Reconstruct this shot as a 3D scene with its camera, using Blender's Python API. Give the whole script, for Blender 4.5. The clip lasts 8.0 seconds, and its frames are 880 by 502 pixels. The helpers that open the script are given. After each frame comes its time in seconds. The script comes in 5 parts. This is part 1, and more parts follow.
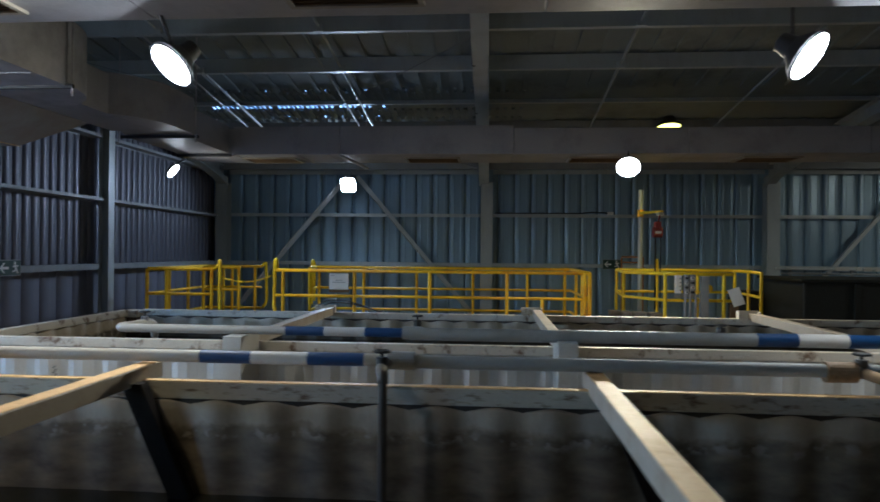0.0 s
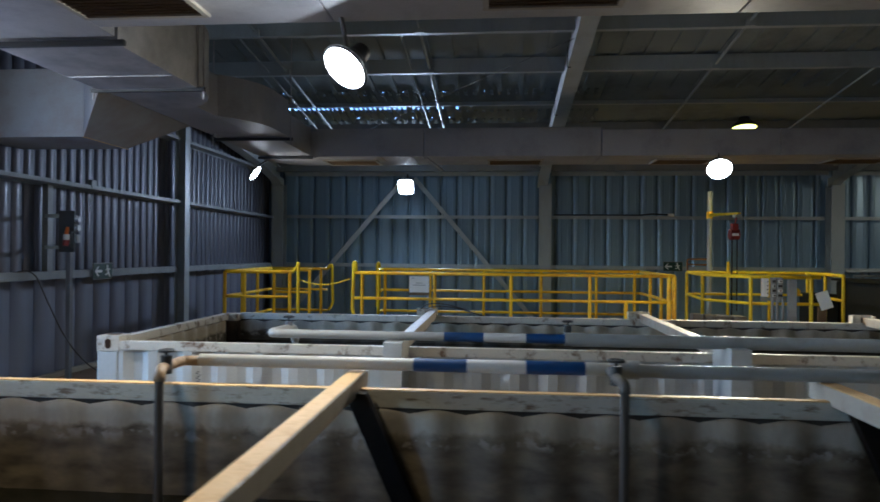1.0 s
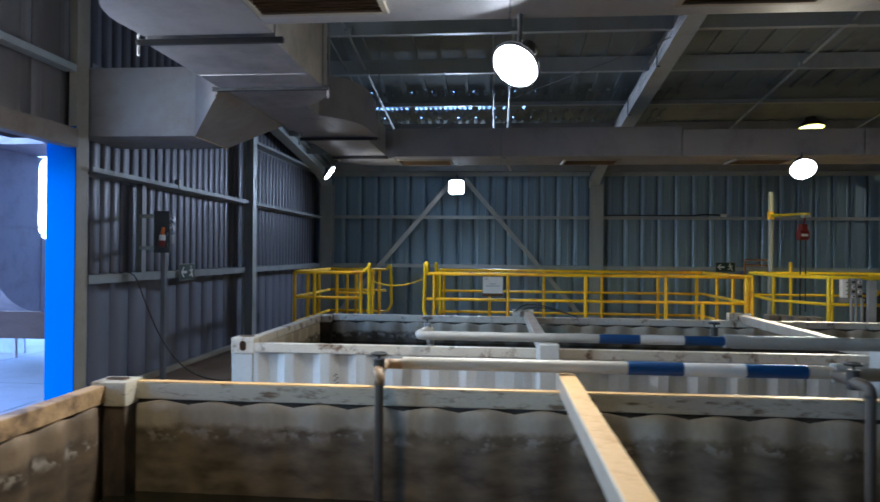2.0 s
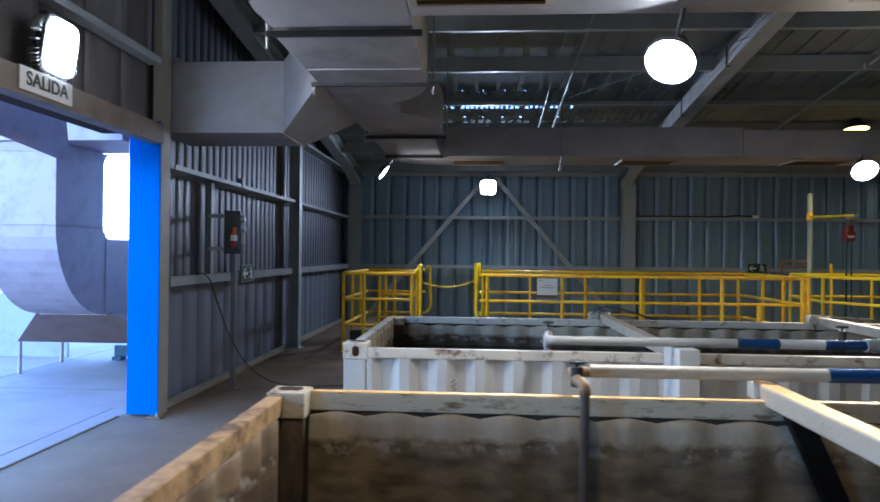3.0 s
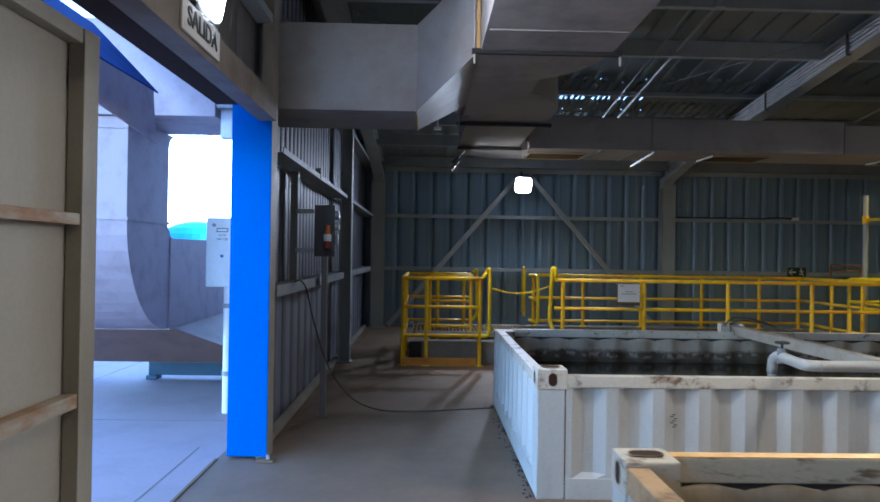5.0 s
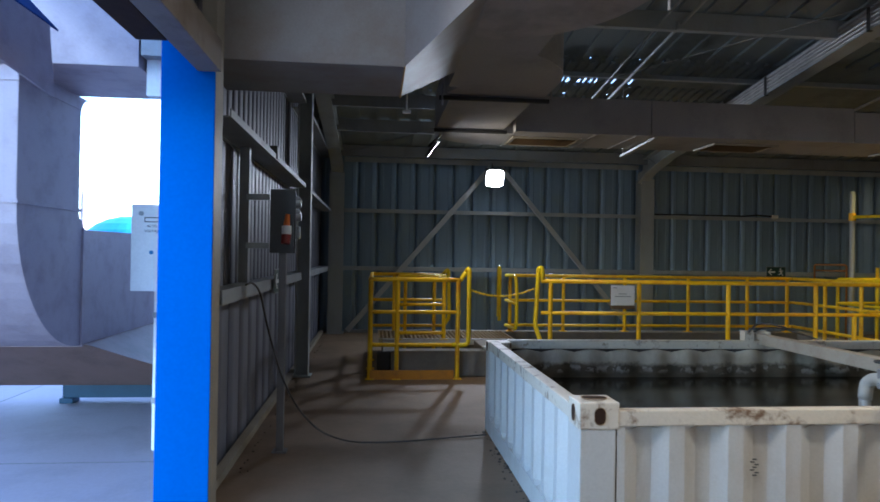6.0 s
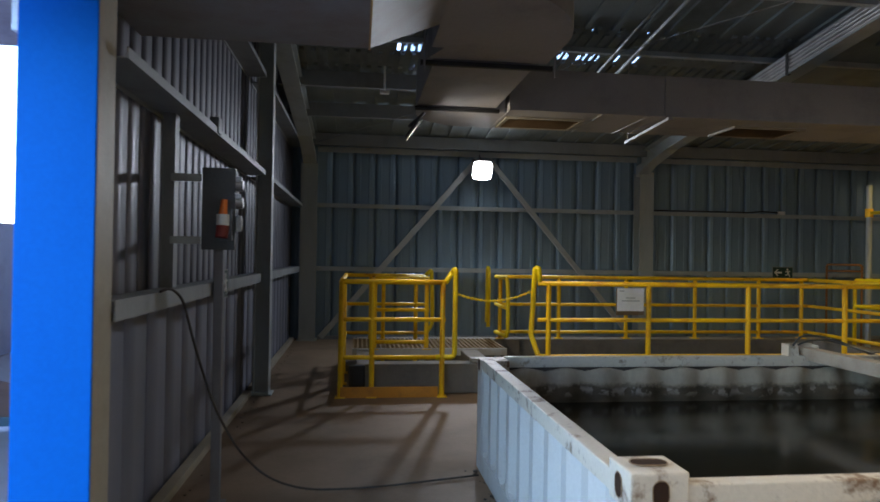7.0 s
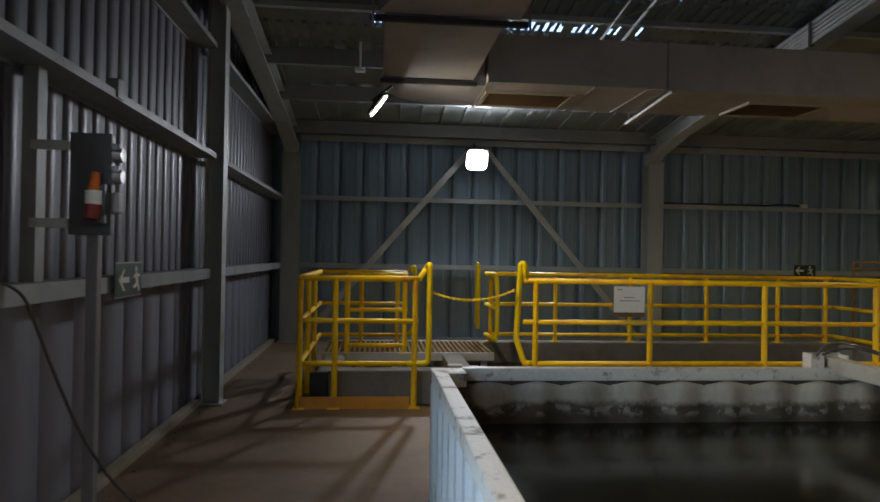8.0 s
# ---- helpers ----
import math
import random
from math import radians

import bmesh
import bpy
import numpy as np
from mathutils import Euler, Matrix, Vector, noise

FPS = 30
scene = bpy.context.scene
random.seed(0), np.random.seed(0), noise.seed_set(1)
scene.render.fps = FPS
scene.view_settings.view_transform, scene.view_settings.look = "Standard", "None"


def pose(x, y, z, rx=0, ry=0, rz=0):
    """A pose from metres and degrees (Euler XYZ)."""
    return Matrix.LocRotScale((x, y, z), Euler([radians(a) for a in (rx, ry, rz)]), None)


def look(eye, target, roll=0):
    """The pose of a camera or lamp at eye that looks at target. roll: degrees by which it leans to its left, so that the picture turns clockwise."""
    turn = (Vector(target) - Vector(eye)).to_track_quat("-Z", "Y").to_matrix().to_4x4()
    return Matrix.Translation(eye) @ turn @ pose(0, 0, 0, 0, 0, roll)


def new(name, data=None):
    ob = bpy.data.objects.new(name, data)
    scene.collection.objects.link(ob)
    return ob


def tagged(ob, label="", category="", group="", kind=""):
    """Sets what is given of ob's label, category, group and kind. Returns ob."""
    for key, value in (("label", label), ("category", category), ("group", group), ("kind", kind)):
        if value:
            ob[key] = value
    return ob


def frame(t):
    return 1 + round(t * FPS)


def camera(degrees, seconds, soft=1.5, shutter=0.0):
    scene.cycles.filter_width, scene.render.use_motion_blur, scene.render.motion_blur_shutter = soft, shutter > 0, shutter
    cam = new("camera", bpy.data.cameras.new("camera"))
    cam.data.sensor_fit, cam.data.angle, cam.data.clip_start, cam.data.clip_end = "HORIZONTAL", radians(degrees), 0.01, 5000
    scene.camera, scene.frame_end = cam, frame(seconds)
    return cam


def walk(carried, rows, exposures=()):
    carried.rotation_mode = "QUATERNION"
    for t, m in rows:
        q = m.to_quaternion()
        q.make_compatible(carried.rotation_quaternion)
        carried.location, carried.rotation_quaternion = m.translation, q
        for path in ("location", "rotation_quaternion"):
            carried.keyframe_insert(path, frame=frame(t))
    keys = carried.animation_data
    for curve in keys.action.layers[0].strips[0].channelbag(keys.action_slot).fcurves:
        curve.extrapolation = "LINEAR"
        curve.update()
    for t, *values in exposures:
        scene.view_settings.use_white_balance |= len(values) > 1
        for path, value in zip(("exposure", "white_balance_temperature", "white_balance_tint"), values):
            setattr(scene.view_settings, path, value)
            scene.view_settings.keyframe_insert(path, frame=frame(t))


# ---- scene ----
cam = camera(68.5, 8.0, soft=1.6, shutter=0.4)
PATH = [
    (0, (-0.011, 0.007, 1.405), (-0.113, 1.333, 1.408), 0.5),
    (0.5, (-0.551, 0.005, 1.417), (-0.666, 1.329, 1.421), 0.5),
    (1, (-1.081, -0.011, 1.426), (-1.197, 1.314, 1.430), 0.5),
    (1.5, (-1.627, -0.012, 1.436), (-1.742, 1.313, 1.440), 0.5),
    (2, (-2.151, -0.035, 1.419), (-2.265, 1.290, 1.424), 0.5),
    (3.5, (-3.652, 0.152, 1.426), (-3.707, 1.480, 1.432), 0.7),
    (4, (-4.097, 0.303, 1.430), (-4.139, 1.632, 1.437), 0.8),
    (4.5, (-4.509, 0.545, 1.433), (-4.531, 1.875, 1.440), 0.8),
    (6, (-5.043, 1.972, 1.398), (-4.913, 3.296, 1.408), 0.9),
    (6.5, (-5.003, 2.478, 1.383), (-4.860, 3.801, 1.392), 0.8),
    (7, (-4.934, 2.943, 1.383), (-4.770, 4.262, 1.394), 0.9),
    (7.5, (-4.714, 3.314, 1.364), (-4.556, 4.634, 1.376), 1.0),
    (8, (-4.451, 3.626, 1.338), (-4.322, 4.950, 1.347), 1.0),
]
EXPOSURE = [(0.0, 2.74, 5280, 8), (1.0, 2.96, 5250, 9), (2.0, 3.12, 5320, 10), (3.5, 3.18, 5400, 14), (4.5, 3.0, 5500, 13), (6.0, 2.78, 5950, 12), (6.5, 2.78, 6250, 12), (7.0, 2.78, 6400, 12), (7.5, 2.78, 7000, 12), (8.0, 2.74, 6950, 12)]
walk(cam, [(t, look(eye, target, roll)) for t, eye, target, roll in PATH], EXPOSURE)
SKY, LENS = 0.25, 8.0
P_NEAR, P_SIDE, P_FAR, P_MID, P_SOD, P_DOOR = 6.0, 2.1, 8.6, 13.0, 5.0, 4.0

# ---- light ----
world = bpy.data.worlds.new("sky_world")
scene.world = world
world.use_nodes = True
wn = world.node_tree
sky = wn.nodes.new("ShaderNodeTexSky")
sky.sky_type = "NISHITA"
sky.sun_disc = False
sky.sun_elevation = radians(28)
sky.sun_rotation = radians(75)
sky.altitude = 600
sky.ozone_density = 4.0
wn.nodes["Background"].inputs["Strength"].default_value = SKY
wn.links.new(sky.outputs[0], wn.nodes["Background"].inputs["Color"])
sun = new("sun", bpy.data.lights.new("sun", "SUN"))
sun.data.energy, sun.data.angle, sun.data.color = 2.2, radians(0.55), (1.0, 0.95, 0.88)
sun.matrix_world = look((44, 10, 24), (0, 0, 0))


# ---- materials ----
def rgba(c):
    return (c[0], c[1], c[2], 1.0)


def surface(name, col, rough=0.5, metal=0.0, worn=None, amount=0.4, scale=2.5, grain=60.0, bump=0.12,
            streak=1.0, vary=0.0, lo=0.48, hi=0.72, spec=0.5):
    """Paint, metal or mineral with large blotches of wear and a fine grain; streak stretches the blotches upright."""
    m = bpy.data.materials.new(name)
    m.use_nodes = True
    nt = m.node_tree
    b = nt.nodes["Principled BSDF"]
    b.inputs["Metallic"].default_value = metal
    b.inputs["Specular IOR Level"].default_value = spec
    tc = nt.nodes.new("ShaderNodeTexCoord")
    mp = nt.nodes.new("ShaderNodeMapping")
    mp.inputs["Scale"].default_value = (1, 1, 1 / streak)
    nt.links.new(tc.outputs["Object"], mp.inputs["Vector"])
    n1 = nt.nodes.new("ShaderNodeTexNoise")
    n1.inputs["Scale"].default_value, n1.inputs["Detail"].default_value, n1.inputs["Roughness"].default_value = scale, 8, 0.65
    nt.links.new(mp.outputs[0], n1.inputs["Vector"])
    r1 = nt.nodes.new("ShaderNodeMapRange")
    r1.inputs["From Min"].default_value, r1.inputs["From Max"].default_value = lo, hi
    r1.inputs["To Max"].default_value = amount
    nt.links.new(n1.outputs["Fac"], r1.inputs["Value"])
    n2 = nt.nodes.new("ShaderNodeTexNoise")
    n2.inputs["Scale"].default_value, n2.inputs["Detail"].default_value = grain, 4
    nt.links.new(tc.outputs["Object"], n2.inputs["Vector"])
    mix = nt.nodes.new("ShaderNodeMix")
    mix.data_type = "RGBA"
    w = worn if worn else tuple(0.45 * v for v in col)
    mix.inputs["A"].default_value, mix.inputs["B"].default_value = rgba(col), rgba(w)
    nt.links.new(r1.outputs[0], mix.inputs["Factor"])
    fine = nt.nodes.new("ShaderNodeMapRange")
    fine.inputs["To Min"].default_value, fine.inputs["To Max"].default_value = 0.9, 1.1
    nt.links.new(n2.outputs["Fac"], fine.inputs["Value"])
    hsv = nt.nodes.new("ShaderNodeHueSaturation")
    nt.links.new(mix.outputs["Result"], hsv.inputs["Color"])
    if vary:
        oi = nt.nodes.new("ShaderNodeObjectInfo")
        vr = nt.nodes.new("ShaderNodeMapRange")
        vr.inputs["To Min"].default_value, vr.inputs["To Max"].default_value = 1 - vary, 1 + vary
        nt.links.new(oi.outputs["Random"], vr.inputs["Value"])
        mul = nt.nodes.new("ShaderNodeMath")
        mul.operation = "MULTIPLY"
        nt.links.new(vr.outputs[0], mul.inputs[0])
        nt.links.new(fine.outputs[0], mul.inputs[1])
        nt.links.new(mul.outputs[0], hsv.inputs["Value"])
    else:
        nt.links.new(fine.outputs[0], hsv.inputs["Value"])
    nt.links.new(hsv.outputs[0], b.inputs["Base Color"])
    rr = nt.nodes.new("ShaderNodeMapRange")
    rr.inputs["To Min"].default_value, rr.inputs["To Max"].default_value = max(rough - 0.12, 0.03), min(rough + 0.15, 1)
    nt.links.new(n1.outputs["Fac"], rr.inputs["Value"])
    nt.links.new(rr.outputs[0], b.inputs["Roughness"])
    bp = nt.nodes.new("ShaderNodeBump")
    bp.inputs["Strength"].default_value, bp.inputs["Distance"].default_value = bump, 0.01
    nt.links.new(n2.outputs["Fac"], bp.inputs["Height"])
    nt.links.new(bp.outputs[0], b.inputs["Normal"])
    return m


def glow(name, col, strength):
    m = bpy.data.materials.new(name)
    m.use_nodes = True
    b = m.node_tree.nodes["Principled BSDF"]
    b.inputs["Base Color"].default_value = rgba((0.8, 0.8, 0.8))
    b.inputs["Emission Color"].default_value = rgba(col)
    b.inputs["Emission Strength"].default_value = strength
    return m


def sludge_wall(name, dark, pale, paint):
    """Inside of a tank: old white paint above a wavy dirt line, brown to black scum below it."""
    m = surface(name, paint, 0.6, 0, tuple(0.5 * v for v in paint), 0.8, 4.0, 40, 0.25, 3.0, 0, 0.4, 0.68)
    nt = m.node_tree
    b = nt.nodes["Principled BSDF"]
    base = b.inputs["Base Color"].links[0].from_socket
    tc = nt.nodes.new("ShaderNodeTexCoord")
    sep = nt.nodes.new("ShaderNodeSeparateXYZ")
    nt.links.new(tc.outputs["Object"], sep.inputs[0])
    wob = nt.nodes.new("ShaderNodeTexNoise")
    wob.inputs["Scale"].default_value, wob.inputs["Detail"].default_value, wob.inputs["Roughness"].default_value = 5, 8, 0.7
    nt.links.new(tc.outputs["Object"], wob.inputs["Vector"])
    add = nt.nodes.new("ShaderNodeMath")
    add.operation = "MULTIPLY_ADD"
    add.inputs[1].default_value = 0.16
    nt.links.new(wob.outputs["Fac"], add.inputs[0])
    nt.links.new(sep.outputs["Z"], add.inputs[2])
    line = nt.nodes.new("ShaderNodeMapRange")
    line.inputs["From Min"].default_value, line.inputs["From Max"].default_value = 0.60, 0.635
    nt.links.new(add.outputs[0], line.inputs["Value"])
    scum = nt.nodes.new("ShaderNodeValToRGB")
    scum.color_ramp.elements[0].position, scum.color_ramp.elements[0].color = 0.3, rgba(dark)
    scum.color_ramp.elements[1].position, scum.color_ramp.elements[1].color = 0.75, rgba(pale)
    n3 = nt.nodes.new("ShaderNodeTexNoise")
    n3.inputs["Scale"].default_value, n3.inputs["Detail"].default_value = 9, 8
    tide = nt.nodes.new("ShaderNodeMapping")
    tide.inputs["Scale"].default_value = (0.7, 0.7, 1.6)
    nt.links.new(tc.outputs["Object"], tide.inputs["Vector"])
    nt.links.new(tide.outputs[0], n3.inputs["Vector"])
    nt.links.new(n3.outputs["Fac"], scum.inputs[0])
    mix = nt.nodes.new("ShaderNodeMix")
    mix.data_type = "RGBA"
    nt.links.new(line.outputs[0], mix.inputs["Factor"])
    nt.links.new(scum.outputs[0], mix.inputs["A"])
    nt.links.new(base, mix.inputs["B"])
    # pale flakes of crust along the line
    band = nt.nodes.new("ShaderNodeMapRange")
    band.inputs["From Min"].default_value, band.inputs["From Max"].default_value = 0.615, 0.585
    nt.links.new(add.outputs[0], band.inputs["Value"])
    low = nt.nodes.new("ShaderNodeMapRange")
    low.inputs["From Min"].default_value, low.inputs["From Max"].default_value = 0.54, 0.575
    nt.links.new(add.outputs[0], low.inputs["Value"])
    flake = nt.nodes.new("ShaderNodeTexNoise")
    flake.inputs["Scale"].default_value, flake.inputs["Detail"].default_value = 14, 6
    nt.links.new(tc.outputs["Object"], flake.inputs["Vector"])
    pick = nt.nodes.new("ShaderNodeMapRange")
    pick.inputs["From Min"].default_value, pick.inputs["From Max"].default_value = 0.51, 0.56
    nt.links.new(flake.outputs["Fac"], pick.inputs["Value"])
    m1 = nt.nodes.new("ShaderNodeMath")
    m1.operation = "MULTIPLY"
    nt.links.new(band.outputs[0], m1.inputs[0])
    nt.links.new(low.outputs[0], m1.inputs[1])
    m2 = nt.nodes.new("ShaderNodeMath")
    m2.operation = "MULTIPLY"
    nt.links.new(m1.outputs[0], m2.inputs[0])
    nt.links.new(pick.outputs[0], m2.inputs[1])
    crust = nt.nodes.new("ShaderNodeMix")
    crust.data_type = "RGBA"
    crust.inputs["B"].default_value = rgba((0.3, 0.26, 0.21))
    nt.links.new(m2.outputs[0], crust.inputs["Factor"])
    nt.links.new(mix.outputs["Result"], crust.inputs["A"])
    nt.links.new(crust.outputs["Result"], b.inputs["Base Color"])
    return m


M_FLOOR = surface("floor_concrete", (0.208, 0.142, 0.088), 0.66, 0, (0.105, 0.068, 0.038), 0.85, 0.9, 35, 0.15, 1, 0, 0.42, 0.75)
M_APRON = surface("apron_concrete", (0.325, 0.272, 0.287), 0.8, 0, (0.19, 0.165, 0.16), 0.6, 1.1, 40, 0.2)
M_SAND = surface("gravel_ground", (0.18, 0.155, 0.165), 0.95, 0, (0.1, 0.085, 0.085), 0.8, 3.5, 26, 0.9, 1, 0, 0.42, 0.66)
M_CURB = surface("curb_concrete", (0.2, 0.185, 0.16), 0.85, 0, (0.12, 0.11, 0.1), 0.8, 3.0, 30, 0.3)
# end wall sheet lightened and blued: lamp glare and haze in its colour
M_CLADN = surface("end_wall_glare_sheet", (0.235, 0.34, 0.44), 0.3, 0.25, (0.165, 0.235, 0.31), 0.6, 2.2, 90, 0.03, 6, 0.16)
# side wall copy of the sheet, darkened for the weaker light on it
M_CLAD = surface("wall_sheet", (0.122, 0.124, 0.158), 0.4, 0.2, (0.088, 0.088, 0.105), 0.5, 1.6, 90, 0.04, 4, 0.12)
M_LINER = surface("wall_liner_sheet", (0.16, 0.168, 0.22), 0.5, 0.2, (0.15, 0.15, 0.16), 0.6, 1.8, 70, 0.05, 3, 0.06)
M_ROOF = surface("roof_sheet", (0.265, 0.31, 0.318), 0.8, 0.0, (0.1, 0.105, 0.105), 0.6, 1.2, 60, 0.05, spec=0.2)
M_STEEL = surface("grey_steel_paint", (0.43, 0.475, 0.485), 0.45, 0.1, (0.28, 0.27, 0.25), 0.5, 3.0, 60, 0.08, 3)
M_FRAMEN = surface("blue_grey_steel_paint", (0.4, 0.445, 0.46), 0.45, 0.1, (0.28, 0.29, 0.28), 0.5, 3.0, 60, 0.08, 3)
M_BRACE = surface("pale_grey_brace_paint", (0.45, 0.485, 0.495), 0.5, 0, (0.42, 0.42, 0.41), 0.5, 3.0, 60, 0.08)
M_GIRT = surface("dull_grey_steel_paint", (0.245, 0.265, 0.278), 0.5, 0.1, (0.15, 0.145, 0.14), 0.5, 3.0, 60, 0.08, 3)
M_LINTEL = surface("brown_grey_lintel_paint", (0.23, 0.2, 0.175), 0.6, 0, (0.14, 0.1, 0.07), 0.7, 3.0, 60, 0.08, spec=0.2)
# liner sheet turned browner: the warm lamp light is in its colour
M_OVER = surface("brown_grey_wall_sheet", (0.185, 0.17, 0.16), 0.5, 0.15, (0.12, 0.105, 0.095), 0.6, 1.8, 70, 0.05, 3, 0.06)
M_GALV = surface("galvanised_sheet", (0.47, 0.455, 0.455), 0.48, 0.5, (0.25, 0.24, 0.24), 0.75, 2.6, 120, 0.05, 1, 0, 0.42, 0.68)
M_GALV2 = surface("weathered_galvanised_sheet", (0.385, 0.31, 0.325), 0.55, 0.25, (0.25, 0.19, 0.2), 0.6, 6, 90, 0.08)
M_DUCT = surface("insulated_duct_wrap", (0.38, 0.37, 0.375), 0.5, 0.35, (0.2, 0.2, 0.2), 0.5, 2.2, 50, 0.08)
M_FEED = surface("dull_duct_sheet", (0.31, 0.31, 0.315), 0.52, 0.06, (0.26, 0.22, 0.19), 0.8, 2.2, 90, 0.06, 1, 0, 0.42, 0.66)
M_DARK = surface("dark_flange", (0.035, 0.035, 0.035), 0.6, 0.2)
M_BLUE = surface("blue_trim_paint", (0.0, 0.115, 0.46), 0.6, 0, (0.0, 0.08, 0.38), 0.4, 1.5, 60, 0.04, 3, spec=0.08)
# hood blue darkened so that its underside's shade sits in the colour
M_NAVY = surface("shaded_blue_hood", (0.003, 0.035, 0.15), 0.8, 0, (0.004, 0.02, 0.07), 0.6, 2.0, 60, 0.05, spec=0.06)
M_YELH = surface("fresh_yellow_paint", (0.9, 0.67, 0.0), 0.38, 0, (0.7, 0.36, 0.0), 0.7, 6, 70, 0.1, 1, 0.06, 0.5, 0.75)
M_YEL = surface("yellow_rail_paint", (0.9, 0.56, 0.0), 0.4, 0, (0.6, 0.2, 0.0), 0.85, 5, 70, 0.1, 1, 0.06, 0.5, 0.75)
M_ORANGE = surface("orange_kick_plate_paint", (0.62, 0.26, 0.015), 0.5, 0, (0.3, 0.12, 0.03), 0.6, 6)
M_TANK = surface("tank_white_paint", (0.475, 0.475, 0.448), 0.42, 0, (0.33, 0.27, 0.2), 0.6, 4.5, 80, 0.08, 3, 0, 0.5, 0.8)
M_RIM = surface("rim_white_paint_rusty", (0.57, 0.515, 0.42), 0.5, 0, (0.14, 0.075, 0.035), 0.95, 9.0, 60, 0.25, 1, 0, 0.54, 0.66)
M_RIM1 = surface("near_rim_stained_paint", (0.5, 0.455, 0.36), 0.5, 0, (0.13, 0.08, 0.04), 0.9, 9.0, 50, 0.25, 0.3, 0, 0.53, 0.66)
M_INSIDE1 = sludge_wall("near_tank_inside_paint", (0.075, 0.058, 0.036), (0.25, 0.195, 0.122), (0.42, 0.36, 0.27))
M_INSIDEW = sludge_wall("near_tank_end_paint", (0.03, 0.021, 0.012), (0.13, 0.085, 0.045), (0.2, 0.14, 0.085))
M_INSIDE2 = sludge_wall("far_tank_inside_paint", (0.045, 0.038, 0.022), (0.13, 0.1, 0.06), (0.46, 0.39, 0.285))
M_WATER = surface("black_tank_liquid", (0.013, 0.013, 0.008), 0.1, 0, (0.022, 0.02, 0.013), 0.6, 3, 9, 0.05)
M_BAR = surface("cream_bar_paint", (0.37, 0.325, 0.265), 0.5, 0, (0.25, 0.19, 0.13), 0.6, 6, 60, 0.15)
# tan that carries warm lamp light on upward faces; also the duct sealant
M_CAP = surface("tan_toplight_and_sealant", (0.64, 0.41, 0.17), 0.5, 0, (0.42, 0.2, 0.05), 0.7, 8, 50, 0.15)
M_TAN = surface("tan_stained_rim", (0.42, 0.275, 0.135), 0.55, 0, (0.1, 0.056, 0.028), 0.95, 6, 50, 0.25, 1, 0, 0.44, 0.62)
M_TAR = surface("tar_black_steel", (0.012, 0.009, 0.007), 0.85, 0, (0.025, 0.018, 0.012), 0.6, 8, 50, 0.3, spec=0.15)
M_GAPDIRT = surface("gap_shade_and_dirt", (0.05, 0.042, 0.034), 0.75, 0.1, (0.1, 0.07, 0.045), 0.6, 8, 50, 0.3)
M_CORNER = surface("brown_corner_lining", (0.11, 0.078, 0.05), 0.7, 0, (0.02, 0.014, 0.01), 0.95, 5, 50, 0.25, 2.5, 0, 0.4, 0.6)
M_PVC = surface("cream_pipe_plastic", (0.38, 0.355, 0.305), 0.4, 0, (0.33, 0.28, 0.2), 0.6, 5, 60, 0.06)
M_PVC2 = surface("greyed_pipe_plastic", (0.33, 0.32, 0.29), 0.45, 0, (0.24, 0.22, 0.18), 0.6, 5, 60, 0.06)
M_PVCG = surface("grey_pipe_plastic", (0.27, 0.28, 0.275), 0.45, 0, (0.18, 0.18, 0.17), 0.6, 5, 60, 0.06)
M_DIRTP = surface("dirty_down_pipe", (0.075, 0.065, 0.055), 0.6, 0, (0.06, 0.05, 0.04), 0.7, 6, 50, 0.15)
M_BRASS = surface("stained_fitting", (0.24, 0.155, 0.08), 0.5, 0, (0.08, 0.05, 0.028), 0.85, 14, 60, 0.2)
M_BANDB = surface("pipe_band_blue", (0.002, 0.04, 0.14), 0.45, 0, (0.002, 0.022, 0.08), 0.5, 8)
M_BANDW = surface("pipe_band_white", (0.52, 0.51, 0.49), 0.45, 0, (0.45, 0.43, 0.4), 0.5, 8)
M_DOOR = surface("door_leaf_white_sheet", (0.36, 0.345, 0.31), 0.5, 0, (0.29, 0.27, 0.23), 0.5, 1.6, 60, 0.06, 3)
M_DOORR = surface("door_rail_stained_paint", (0.38, 0.36, 0.31), 0.5, 0, (0.27, 0.13, 0.045), 0.9, 2.6, 60, 0.1, 0.3, 0, 0.44, 0.62)
M_STILE = surface("beige_grey_door_paint", (0.33, 0.31, 0.265), 0.5, 0, (0.2, 0.17, 0.13), 0.6, 3.0, 60, 0.08, 3)
M_WHITE = surface("white_plastic", (0.78, 0.78, 0.76), 0.5, 0, (0.6, 0.59, 0.56), 0.4, 4)
M_INK = surface("black_ink", (0.02, 0.02, 0.02), 0.6, 0)
M_BLACK = surface("black_rubber", (0.012, 0.012, 0.013), 0.55, 0)
M_CABLE = surface("dusty_black_cable", (0.035, 0.03, 0.026), 0.7, 0, (0.07, 0.055, 0.04), 0.7, 9)
M_RUST = surface("rust_and_hole_shade", (0.035, 0.018, 0.011), 0.8, 0, (0.03, 0.02, 0.015), 0.6, 20, spec=0.15)
M_BOX = surface("charcoal_panel", (0.06, 0.065, 0.07), 0.45, 0)
M_RED = surface("red_plastic", (0.2, 0.016, 0.012), 0.4, 0)
M_PLUG = surface("orange_plastic", (0.75, 0.17, 0.02), 0.4, 0)
M_GREEN = surface("dark_green_sign", (0.01, 0.05, 0.04), 0.4, 0)
M_MACH = surface("dark_machine_paint", (0.014, 0.016, 0.014), 0.6, 0, (0.015, 0.015, 0.014), 0.6, 2, 20, 0.4)
